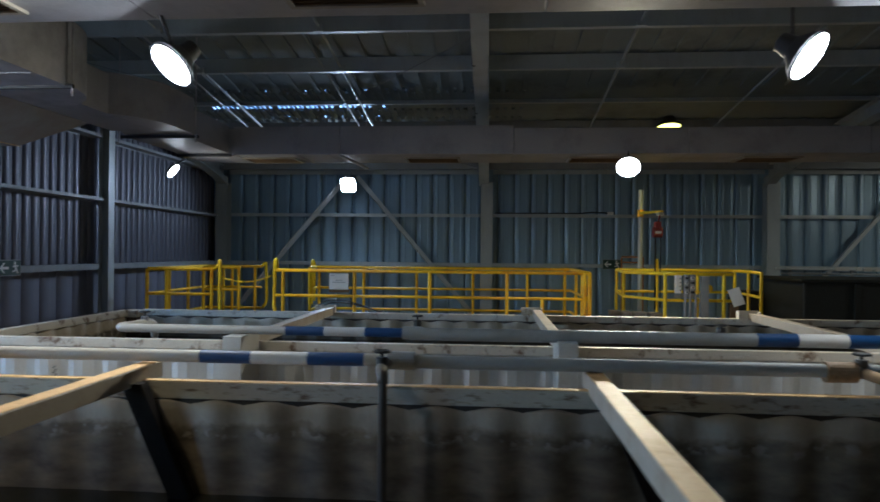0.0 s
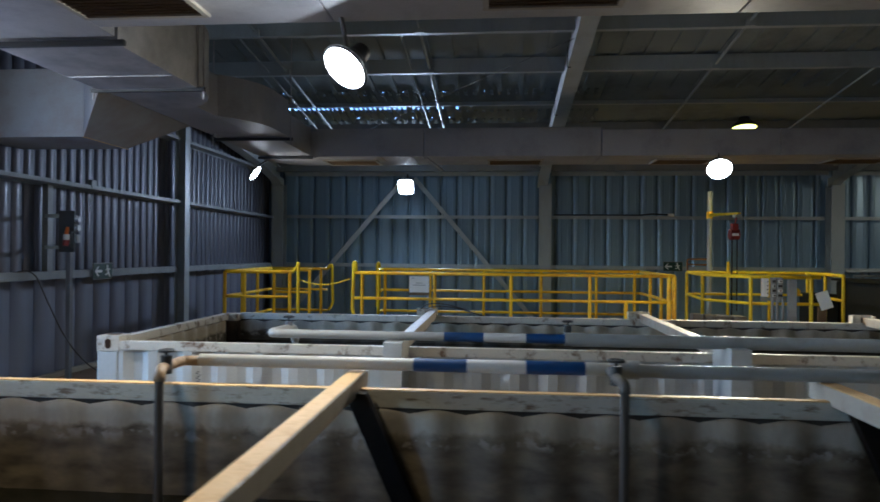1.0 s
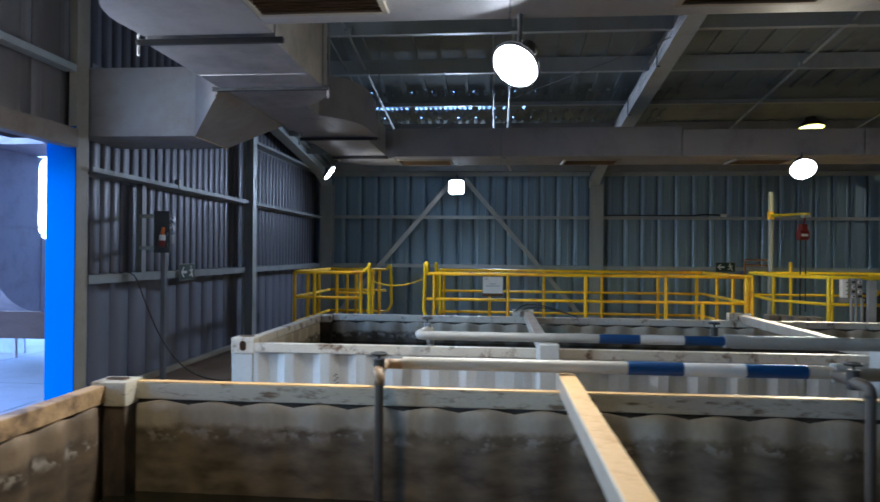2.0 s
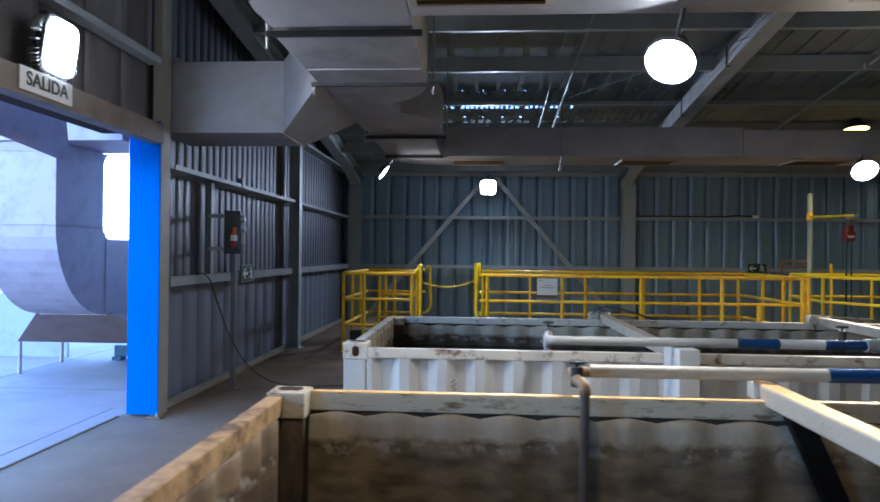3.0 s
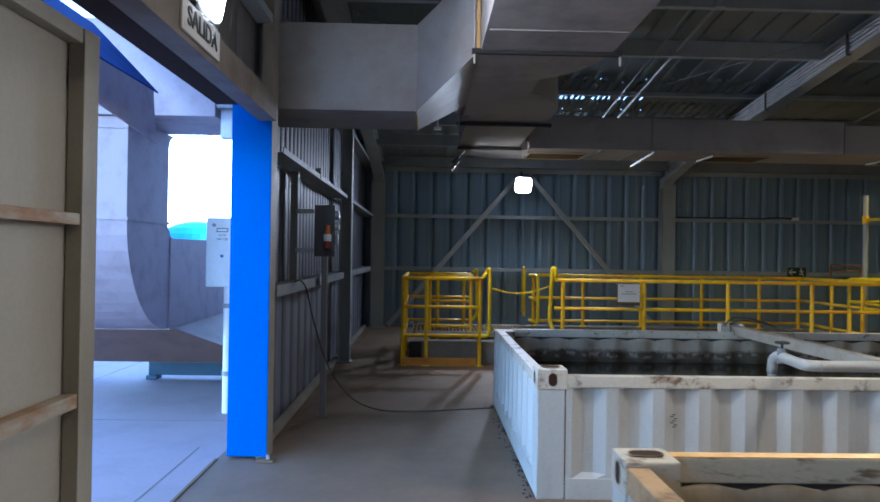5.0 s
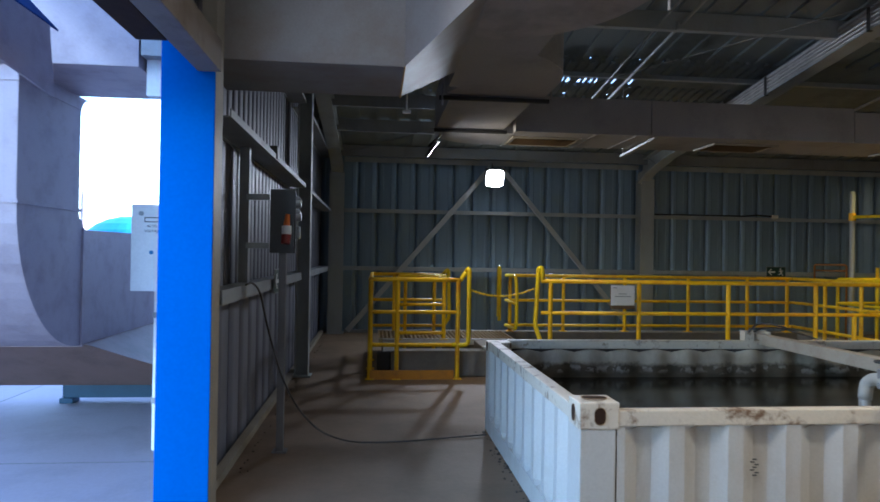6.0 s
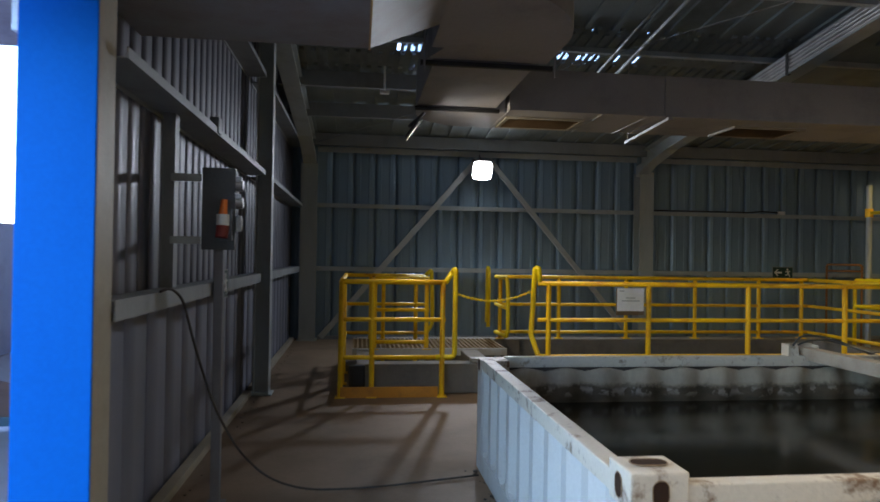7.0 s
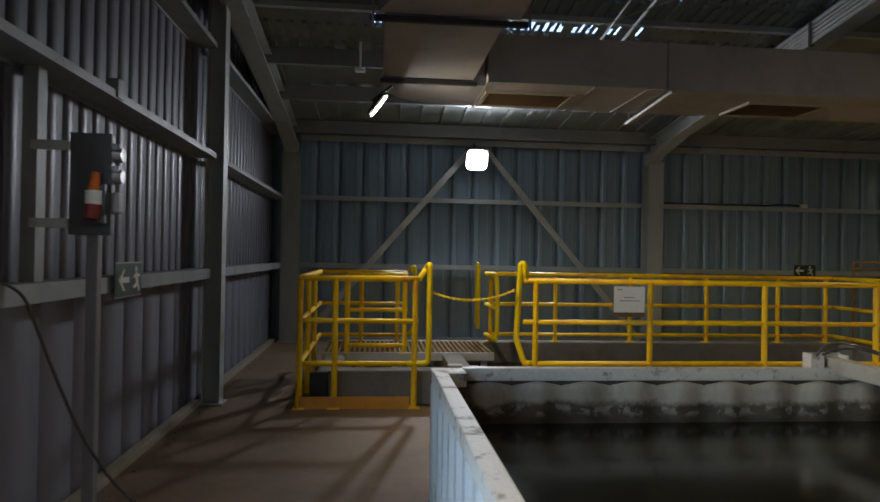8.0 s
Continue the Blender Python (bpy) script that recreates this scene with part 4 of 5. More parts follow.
def tank(x, y, label, bar_x, rim_mat, bz, inset, reach, struts):
    """x, y: the south-west corner."""
    t = base("container_tank", (x + TL / 2, y + TW / 2, 0), label, "tank", "open container tanks")
    x1, y1, zr, rh = x + TL, y + TW, 0.748 if struts else 0.728, 0.085 if struts else 0.07
    inside = M_INSIDE1 if struts else M_INSIDE2
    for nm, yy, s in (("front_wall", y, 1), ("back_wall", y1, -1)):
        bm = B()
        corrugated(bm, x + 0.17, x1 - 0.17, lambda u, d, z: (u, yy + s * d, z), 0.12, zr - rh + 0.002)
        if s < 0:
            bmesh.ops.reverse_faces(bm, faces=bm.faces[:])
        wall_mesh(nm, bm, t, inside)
    for nm, xx, s in (("end_wall", x, 1), ("end_wall", x1, -1)):
        bm = B()
        corrugated(bm, y + 0.155, y1 - 0.155, lambda u, d, z: (xx + s * d, u, z), 0.12, zr - rh + 0.005, 0.235, 0.04)
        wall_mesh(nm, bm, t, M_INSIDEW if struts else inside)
    for yy in (y, y1 - 0.06):
        part("top_rail", box(B(), x + 0.17, x1 - 0.17, yy, yy + 0.06, zr - rh, zr, 0.006), rim_mat, t, "white painted rim with rust")
        # the strip puts warm light from above into the rim's top colour
        if struts:
            part("rim_edge", box(B(), x + 0.176, x1 - 0.176, yy + 0.004, yy + 0.056, zr + 0.0005, zr + 0.004), M_CAP, t, "thin tan strip standing in for warm light on the rim top")
        part("bottom_rail", box(B(), x + 0.17, x1 - 0.17, yy, yy + 0.05, 0.0, 0.125, 0.005), M_TANK, t)
        # added dark strip: paints the shade in the gap under the rail
        yc = yy + (0.046 if yy == y else 0.014)
        part("gap_shade_strip", box(B(), x + 0.172, x1 - 0.172, yc - 0.002, yc + 0.002, zr - rh - 0.05, zr - rh - 0.001), M_GAPDIRT, t, "dark strip standing in for the shaded gap below the rim")
    for xx in (x, x1 - 0.075):
        part("top_rail", box(B(), xx, xx + 0.075, y + 0.155, y1 - 0.155, zr - rh, zr, 0.006), M_TAN if struts else rim_mat, t, "tan rim with brown stains" if struts else "white painted rim with rust")
        part("bottom_rail", box(B(), xx, xx + 0.05, y + 0.155, y1 - 0.155, 0.0, 0.125, 0.005), M_TANK, t)
    for sx, xx in ((1, x), (-1, x1)):
        for sy, yy in ((1, y), (-1, y1)):
            casting(t, xx, yy, sx, sy, TH - 0.12, TH - (0.045 if sy < 0 and not struts else 0), M_RIM1 if struts else M_RIM)
            px = (xx, xx + 0.165) if sx > 0 else (xx - 0.165, xx)
            py = (yy, yy + 0.15) if sy > 0 else (yy - 0.15, yy)
            cp = part("corner_post", box(B(), *px, *py, 0.0, TH - 0.118, 0.008), M_TANK, t)
            lx = px[1] if sx > 0 else px[0]
            ly = py[1] if sy > 0 else py[0]
            # blotched dark brown faces on the two inner sides of the post
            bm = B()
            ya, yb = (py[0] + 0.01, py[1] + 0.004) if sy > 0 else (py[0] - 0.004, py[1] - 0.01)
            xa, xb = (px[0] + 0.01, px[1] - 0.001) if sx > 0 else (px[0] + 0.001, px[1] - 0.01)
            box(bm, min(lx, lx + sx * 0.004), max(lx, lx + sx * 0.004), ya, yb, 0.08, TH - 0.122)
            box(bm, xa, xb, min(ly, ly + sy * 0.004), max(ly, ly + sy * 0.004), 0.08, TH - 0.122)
            part("inner_lining", bm, M_CORNER, cp, "dark brown blotched inner face")
    part("bottom_plate", box(B(), x + 0.05, x1 - 0.05, y + 0.05, y1 - 0.05, 0.05, 0.08), inside, t)
    for bx in bar_x:
        b = part("crossbar", box(B(), bx - 0.045, bx + 0.045, y + inset, y1 + reach, bz - 0.085, bz, 0.006), M_BAR, t, "cream painted square steel bar across the tank")
        # likewise a tan strip painting lamp light on the bar's upper face
        if struts:
            part("toplit_strip", box(B(), bx - 0.04, bx + 0.04, y + inset + 0.01, y1 + reach - 0.01, bz + 0.0005, bz + 0.0035), M_CAP, b, "thin tan strip standing in for warm light on the bar top")
        else:
            sp = part("pipe_support", box(B(), bx - 0.06, bx + 0.072, y - 0.375, y - 0.012, 0.0, 0.81, 0.005), M_TANK, b, "white box post under the bar end")
            part("base_plate", box(B(), bx - 0.10, bx + 0.11, y - 0.41, y - 0.012, 0.0, 0.012, 0.003), M_STEEL, sp)
            bm = B()
            box(bm, bx - 0.17, bx - 0.158, y1 - 0.055, y1 + 0.012, 0.707, 0.805, 0.002)
            box(bm, bx - 0.17, bx + 0.06, y1 + 0.012, y1 + 0.022, 0.707, 0.808, 0.002)
            box(bm, bx - 0.158, bx - 0.085, y1 - 0.05, y1 - 0.042, 0.707, 0.795, 0.002)
            box(bm, bx + 0.047, bx + 0.06, y1 - 0.055, y1 + 0.012, 0.707, 0.80, 0.002)
            part("saddle", bm, M_RIM, b, "white welded channel holding the bar end")
        for yy in (y1 - 0.13, y + 0.13) if struts else ():
            bm = B()
            hexa(bm, [(bx - 0.01, yy - 0.03, 0.75), (bx + 0.095, yy - 0.03, 0.75), (bx + 0.095, yy + 0.03, 0.75), (bx - 0.01, yy + 0.03, 0.75)],
                 [(bx + 0.29, yy - 0.03, 0.09), (bx + 0.395, yy - 0.03, 0.09), (bx + 0.395, yy + 0.03, 0.09), (bx + 0.29, yy + 0.03, 0.09)])
            part("strut", bm, M_TAR, b, "dirt-black diagonal strut into the tank")
    liquid = solid("tank_liquid", box(B(), x + 0.08, x1 - 0.08, y + 0.08, y1 - 0.08, 0.085, 0.2 if struts else 0.43), M_WATER, "black still liquid low in the tank", "liquid")
    return t


BARS = (-1.79, 0.51, 2.81, 5.11)
tank(-4.145, 4.73, "white corrugated container cut down to an open tank", BARS, M_RIM, 0.782, -0.36, 0.03, False)
tank(-4.150, 0.75, "white corrugated container tank with a rusty cream rim", BARS, M_RIM1, 0.815, 0.01, 0.15, True)


bm = B()
for k in range(7):
    z = 0.43 + 0.012 * k
    dx = 0.012 * math.sin(k * 2.1)
    hexa(bm, [(-3.345 + dx, 4.7325, z), (-3.325 + dx, 4.7325, z), (-3.325 + dx, 4.7325, z + 0.006), (-3.345 + dx, 4.7325, z + 0.006)],
         [(-3.345 + dx, 4.7345, z), (-3.325 + dx, 4.7345, z), (-3.325 + dx, 4.7345, z + 0.006), (-3.345 + dx, 4.7345, z + 0.006)])
solid("paint_mark", bm, M_BOX, "small dark scrawl on the white tank wall", "mark")


# ---- pipes along the tanks ----
def pipe(y, z, r, x0, bands, x_valve, x1, r2, label, drop):
    p = base("feed_pipe", (x0, y, z - r), label, "pipe", "feed pipes over the tanks")
    cuts = [x0] + list(bands) + [x_valve]
    mats = [M_PVC if drop else M_PVC2, M_BANDB, M_BANDW, M_BANDB, M_PVC if drop else M_PVCG]
    for i in range(5):
        part("pipe_run" if i in (0, 4) else "colour_band", cyl(B(), (cuts[i], y, z), (cuts[i + 1], y, z), r + (0.0015 if i in (1, 2, 3) else 0), n=24), mats[i], p, ("", "dark blue band", "white band", "dark blue band", "")[i])
    part("pipe_run", cyl(B(), (x_valve, y, z - 0.005), (x1, y, z - 0.005), r2, n=24), M_PVCG, p, "grey plastic pipe")
    bm = B()
    cyl(bm, (x_valve - 0.05, y, z), (x_valve + 0.09, y, z), r * 1.45, n=20)
    part("coupling", bm, M_PVCG, p)
    return p


def valve(x, y, z, parent, mat, h=0.1):
    v = part("valve", cyl(B(), (x, y, z - 0.04), (x, y, z + 0.05), 0.028, n=14), mat, parent, "small gate valve")
    part("stem", cyl(B(), (x, y, z + 0.05), (x, y, z + h), 0.008, n=8), M_DARK, v)
    bm = B()
    ring = [Vector((x + 0.036 * math.cos(a), y + 0.036 * math.sin(a), z + h)) for a in (2 * math.pi * k / 20 for k in range(21))]
    tube(bm, ring, 0.007, n=6)
    cyl(bm, (x - 0.036, y, z + h), (x + 0.036, y, z + h), 0.005, n=6)
    cyl(bm, (x, y - 0.036, z + h), (x, y + 0.036, z + h), 0.005, n=6)
    part("handwheel", bm, M_DARK, v, "dark iron handwheel")


p1 = pipe(3.25, 0.857, 0.032, -2.62, (-1.495, -1.225, -0.93, -0.64), -0.47, 7.2, 0.033, "cream plastic pipe with blue and white bands over the near tank", True)
for xv in (-2.71, -0.52):
    valve(xv, 3.07, 0.855, p1, M_DARK, 0.075)
    part("elbow", tube(B(), [(xv + 0.1, 3.25, 0.851), (xv, 3.25, 0.851), (xv, 3.02, 0.851), (xv + 0.02, 2.975, 0.84), (xv + 0.02, 2.965, 0.795)], 0.026, 0.03), M_BRASS if xv < -1 else M_DIRTP, p1, "brown-stained elbow")
    part("down_pipe", cyl(B(), (xv + 0.02, 2.965, 0.08), (xv + 0.02, 2.965, 0.80), 0.021, n=16), M_DIRTP, p1, "dirty grey down pipe into the tank")
p2 = pipe(4.48, 0.843, 0.031, -2.62, (-1.44, -1.165, -0.875, -0.585), -0.56, 7.2, 0.044, "cream plastic pipe with blue and white bands over the far tank", False)
part("elbow", tube(B(), [(-2.60, 4.48, 0.843), (-2.69, 4.50, 0.843), (-2.68, 4.6, 0.843), (-2.645, 4.86, 0.843), (-2.645, 4.92, 0.81), (-2.645, 4.93, 0.73)], 0.031, 0.06), M_PVC2, p2, "cream plastic elbow")
part("down_pipe", cyl(B(), (-2.645, 4.93, 0.08), (-2.645, 4.93, 0.77), 0.026, n=16), M_PVCG, p2, "dirty grey down pipe into the tank")
valve(-2.655, 4.80, 0.845, p2, M_POLE, 0.085)
valve(-0.55, 4.86, 0.845, p2, M_DARK, 0.08)

for pp, yy, zz, rr, cuts in ((p1, 3.25, 0.846, 0.0345, (1.80, 1.985, 2.28, 2.57)), (p2, 4.48, 0.838, 0.0455, (1.769, 2.032, 2.351, 2.64))):
    for k in range(3):
        part("colour_band", cyl(B(), (cuts[k], yy, zz), (cuts[k + 1], yy, zz), rr, n=24), M_BANDW if k == 1 else M_BANDB, pp, ("dark blue band", "white band", "dark blue band")[k])
part("coupling", cyl(B(), (1.60, 3.25, 0.846), (1.74, 3.25, 0.846), 0.05, n=20), M_BRASS, p1, "cream stained coupling")
valve(1.77, 3.25, 0.86, p1, M_DIRTP, 0.075)
part("elbow", tube(B(), [(1.77, 3.25, 0.846), (1.79, 3.02, 0.84), (1.80, 2.975, 0.83), (1.80, 2.965, 0.72)], 0.026, 0.035), M_BRASS, p1, "brown-stained elbow")
part("down_pipe", cyl(B(), (1.80, 2.965, 0.08), (1.80, 2.965, 0.74), 0.021, n=16), M_DIRTP, p1, "dirty grey down pipe into the tank")
valve(1.585, 4.60, 0.85, p2, M_DIRTP, 0.07)

# ---- pit with railings ----
CURB = "low grey concrete curb round the pit"
for x0, x1, y0, y1 in ((-4.95, 1.6, 9.42, 9.62), (-4.95, 1.6, 11.32, 11.56), (-4.95, -4.75, 9.62, 11.32), (1.4, 1.6, 9.62, 11.32), (-3.75, -3.55, 9.62, 11.32)):
    solid("curb", box(B(), x0, x1, y0, y1, 0.0, 0.30, 0.012), M_CURB, CURB, "curb", "", "structure")
solid("pit_liquid", box(B(), -3.55, 1.4, 9.62, 11.32, 0.002, 0.06), M_WATER, "black still liquid in the pit", "liquid")
solid("step_block", box(B(), -4.72, -3.8, 9.7, 10.36, 0.0, 0.16, 0.02), M_CURB, "grey concrete block under the step", "block")
for x, y, z, s in ((-3.72, 9.52, 0.30, 0.07), (-3.55, 9.5, 0.30, 0.05)):
    solid("rubble_piece", box(B(), x - s, x + s, y - s * 0.7, y + s * 0.7, z, z + s * 0.6, 0.015), M_VENTF, "pale lump of broken concrete on the curb", "rubble", "rubble on the curb")

RT, RM, RB = 1.126, 0.758, 0.388
RR = 0.026


def rail_run(name_parent, pts, posts, foot=0.30, rails=(RT, RM, RB), coat=M_YEL):
    """Rails along a plan line with posts."""
    for k, z in enumerate(rails):
        part(("top_rail", "mid_rail", "bottom_rail")[min(k, 2)], tube(B(), [(x, y, z) for x, y in pts], RR if k == 0 else RR * 0.86, 0.06), coat, name_parent)
    for x, y in posts:
        q = part("post", cyl(B(), (x, y, foot), (x, y, RT), RR, n=14), coat, name_parent)
        part("base_plate", box(B(), x - 0.05, x + 0.05, y - 0.05, y + 0.05, foot, foot + 0.01, 0.002), M_YEL, q)


def hoop(parent, x, y, dx, dy, top=1.24):
    """The rounded end frame of a railing: two uprights joined over the top, leaning out of the rail's line."""
    part("end_hoop", tube(B(), [(x - dx, y, RB), (x + dx, y, RB), (x + dx, y, top), (x + dx * 0.75, y + 0.09, top - 0.05), (x, y + 0.01, RT)], RR, 0.055), M_YELH, parent)


main = base("pit_railing", (-0.9, 9.5, 0.3), "yellow tube railing round the pit with rust at the welds", "railing", "yellow railings")
rail_run(main, [(-3.14, 9.29), (1.40, 9.29)], [(x, 9.29) for x in (-3.03, -1.97, -0.87, 0.24)], 0.0)
for xx in (1.33, 1.40):
    part("post", cyl(B(), (xx, 9.29, 0.0), (xx, 9.29, RT), RR * 1.2, n=14), M_YEL, main)
part("post", cyl(B(), (0.74, 9.29, 0.0), (0.74, 9.29, RM), RR, n=14), M_YEL, main)
rail_run(main, [(1.40, 9.29), (1.40, 11.42)], [(1.40, 10.0), (1.40, 10.7)], 0.0)
rail_run(main, [(1.40, 11.42), (-3.1, 11.42)], [(x, 11.42) for x in (1.3, 0.65, -0.3, -1.3, -2.25, -3.06)], 0.30)
part("end_hoop", tube(B(), [(-3.12, 9.29, RT - 0.02), (-3.135, 9.30, 1.28), (-3.165, 9.33, 1.275), (-3.19, 9.36, 0.60), (-3.125, 9.30, RB), (-3.06, 9.29, RB)], RR, 0.03), M_YELH, main)
part("end_hoop", tube(B(), [(-3.12, 11.42, RT), (-3.09, 10.9, RT), (-3.08, 10.87, 0.9), (-3.08, 10.87, 0.45), (-3.09, 10.9, RB), (-3.12, 11.42, RB)], RR, 0.06), M_YELH, main)
part("end_hoop", tube(B(), [(-3.12, 11.42, RM), (-3.08, 10.87, RM - 0.02)], RR * 0.86), M_YELH, main)
part("end_hoop", tube(B(), [(-3.21, 11.46, 0.45), (-3.21, 11.46, 1.2), (-3.21, 11.52, 1.25), (-3.20, 11.6, 1.2), (-3.2, 11.6, 0.5)], RR, 0.05), M_YELH, main)

cage = base("step_railing", (-4.6, 10.2, 0), "yellow tube railing cage beside the grating step", "railing", "yellow railings")
rail_run(cage, [(-4.08, 9.28), (-5.1, 9.28), (-5.1, 11.30)], [(x, 9.28) for x in (-5.1, -4.80, -4.11)] + [(-5.1, 9.95), (-5.1, 10.6)], 0.0)
hoop(cage, -4.08, 9.28, 0.095, 0.0, 1.27)
rail_run(cage, [(-5.1, 11.30), (-4.08, 11.30)], [(-4.78, 11.3), (-4.62, 11.3), (-4.2, 11.3)], 0.0)
part("end_hoop", tube(B(), [(-4.08, 11.3, RT), (-4.0, 11.3, 1.22), (-3.98, 11.3, 0.5), (-4.06, 11.3, RB)], RR, 0.06), M_YELH, cage)
rail_run(cage, [(-4.75, 10.42), (-4.12, 10.42)], [(-4.75, 10.42), (-4.15, 10.42)], 0.30)
part("kick_plate", box(B(), -5.1, -4.15, 9.253, 9.262, 0.0, 0.105, 0.002), M_ORANGE, cage, "orange kick plate with rust")
part("kick_plate", box(B(), -5.13, -5.124, 9.26, 11.3, 0.0, 0.105, 0.002), M_ORANGE, cage, "orange kick plate with rust")

grate = base("grating_step", (-4.1, 10.85, 0.24), "steel grating step bridging the curb, brown with dirt", "grating")
M_GRATE = surface("grating_steel", (0.2, 0.125, 0.035), 0.8, 0.0, (0.1, 0.055, 0.02), 0.7, 5)
for k in range(11):
    y = 10.40 + 0.088 * k
    part("cross_bar", box(B(), -5.0, -3.2, y - 0.009, y + 0.009, 0.300, 0.312), M_GRATE, grate)
for k in range(34):
    x = -4.99 + 0.0535 * k
    part("bearing_bar", box(B(), x - 0.010, x + 0.010, 10.40, 11.30, 0.3125, 0.318), M_GRATE, grate)
for y in (10.385, 11.315):
    part("edge_channel", box(B(), -5.0, -3.2, y - 0.012, y + 0.012, 0.235, 0.318, 0.003), M_TANK, grate, "white edge channel")
for x in (-4.9, -4.2, -3.3):
    part("leg", box(B(), x - 0.03, x + 0.03, 10.4, 10.46, 0.0, 0.236), M_STEEL, grate)
solid("dark_bin", box(B(), -5.02, -4.86, 9.36, 9.42, 0.05, 0.3, 0.02), M_BLACK, "small black box by the railing", "box")


def chain(a, b, sag, label):
    a, b = Vector(a), Vector(b)
    bm = B()
    n = 34
    for k in range(n):
        f = (k + 0.5) / n
        p = a.lerp(b, f) - Vector((0, 0, sag * 4 * f * (1 - f)))
        g = a.lerp(b, f + 0.01) - Vector((0, 0, sag * 4 * (f + 0.01) * (0.99 - f)))
        d = (g - p).normalized()
        m = Matrix.Translation(p) @ d.to_track_quat("X", "Z").to_matrix().to_4x4() @ Matrix.Rotation(radians(90 * (k % 2)), 4, "X")
        ring = [m @ Vector((0.019 * math.cos(t), 0.010 * math.sin(t), 0)) for t in (2 * math.pi * j / 8 for j in range(9))]
        tube(bm, ring, 0.0042, n=5)
    return solid("barrier_chain", bm, M_YELH, label, "chain")


chain((-3.98, 9.30, 1.02), (-3.22, 9.30, 1.04), 0.085, "yellow plastic chain hung across the gap in the railing")

notice = base("notice_board", (-1.95, 9.25, 0.8), "white printed notice on a thin brown board tied to the railing", "notice")
part("board", box(B(), -2.335, -2.04, 9.245, 9.253, 0.812, 1.09), M_SLATY, notice)
part("paper", box(B(), -2.33, -2.045, 9.238, 9.243, 0.855, 1.088), M_WHITE, notice, "white sheet of paper")
for k, (w, z) in enumerate(((0.10, 0.985), (0.19, 0.955), (0.05, 1.055))):
    part("text_bar", box(B(), (-2.187 if k < 2 else -2.28) - w / 2, (-2.187 if k < 2 else -2.28) + w / 2, 9.2355, 9.2375, z, z + 0.009), M_GREY, notice)

# ---- second enclosure, hoist and controls ----
enc = base("control_railing", (3.6, 10.8, 0), "yellow tube railing round the hoist and the controls", "railing", "yellow railings")
rail_run(enc, [(3.41, 9.40), (2.475, 9.40), (2.05, 10.15), (2.2, 11.5), (4.22, 11.6), (4.22, 10.95), (4.12, 10.2)], [(2.475, 9.40), (3.285, 9.40), (2.05, 10.15), (2.2, 11.5), (2.9, 11.535), (3.6, 11.57), (4.22, 11.55), (4.22, 10.95), (4.12, 10.2)], 0.0, rails=(1.13, 0.755), coat=M_YELH)
part("post", cyl(B(), (2.9, 11.535, 1.10), (2.9, 11.535, 1.32), RR, n=14), M_YELH, enc)
part("post", cyl(B(), (3.04, 9.40, 0.0), (3.04, 9.40, 0.755), RR, n=14), M_YELH, enc)

jib = base("jib_hoist", (2.67, 11.80, 0), "slim grey jib post with yellow arm and red chain hoist", "hoist")
part("post", cyl(B(), (2.67, 11.80, 0), (2.67, 11.80, 2.55), 0.041, n=18), M_STEEL, jib)
part("collar", cyl(B(), (2.67, 11.80, 2.07), (2.67, 11.80, 2.2), 0.055, n=18), M_YEL, jib, "yellow collar")
bm = B()
hexa(bm, [(2.645, 11.76, 2.11), (2.695, 11.76, 2.11), (2.695, 11.76, 2.16), (2.645, 11.76, 2.16)], [(2.685, 10.5, 2.075), (2.735, 10.5, 2.075), (2.735, 10.5, 2.105), (2.685, 10.5, 2.105)])
part("arm", bm, M_YELH, jib, "yellow arm")
part("trolley", box(B(), 2.66, 2.76, 10.53, 10.66, 2.03, 2.074, 0.006), M_STEEL, jib)
part("suspension", cyl(B(), (2.68, 10.6, 1.93), (2.7, 10.6, 2.03), 0.014, n=10), M_RED, jib)
bm = B()
cyl(bm, (2.6, 10.6, 1.76), (2.735, 10.6, 1.76), 0.085, n=20)
box(bm, 2.62, 2.72, 10.54, 10.66, 1.8, 1.93, 0.02)
part("hoist_body", bm, M_RED, jib, "red hoist body")
part("label_plate", box(B(), 2.61, 2.71, 10.508, 10.514, 1.735, 1.775, 0.002), M_WHITE, jib, "white plate")
part("load_chain", cyl(B(), (2.635, 10.6, 0.35), (2.635, 10.6, 1.69), 0.013, n=8), M_BLACK, jib, "black load chain")
part("load_chain", cyl(B(), (2.715, 10.6, 0.55), (2.715, 10.6, 1.69), 0.010, n=8), M_BLACK, jib, "black load chain")

panel = base("control_stand", (2.8, 9.3, 0), "grey control boxes with push buttons and conduits at the railing", "control stand")
for i, (x0, x1, z0, z1, m) in enumerate(((2.587, 2.667, 0.861, 1.112, M_WHITE), (2.706, 2.765, 0.84, 1.125, M_GREY), (2.782, 2.854, 0.84, 1.125, M_GREY))):
    c = part("box", box(B(), x0, x1, 9.27, 9.345, z0, z1, 0.006), m, panel)
    for k in range(4):
        zk = z0 + 0.045 + (z1 - z0 - 0.09) * k / 3
        if i == 0:
            part("lamp_dot", cyl(B(), (x1 - 0.018, 9.27, zk), (x1 - 0.018, 9.262, zk), 0.008, n=10), M_INK, c)
        else:
            part("button_plate", box(B(), x0 + 0.008, x1 - 0.008, 9.264, 9.27, zk - 0.022, zk + 0.012, 0.002), M_INK if k % 2 == i % 2 else M_WHITE, c)
            part("button", cyl(B(), ((x0 + x1) / 2, 9.264, zk - 0.005), ((x0 + x1) / 2, 9.25, zk - 0.005), 0.012, n=10), M_RED if (k, i) == (1, 2) else M_DARK, c)
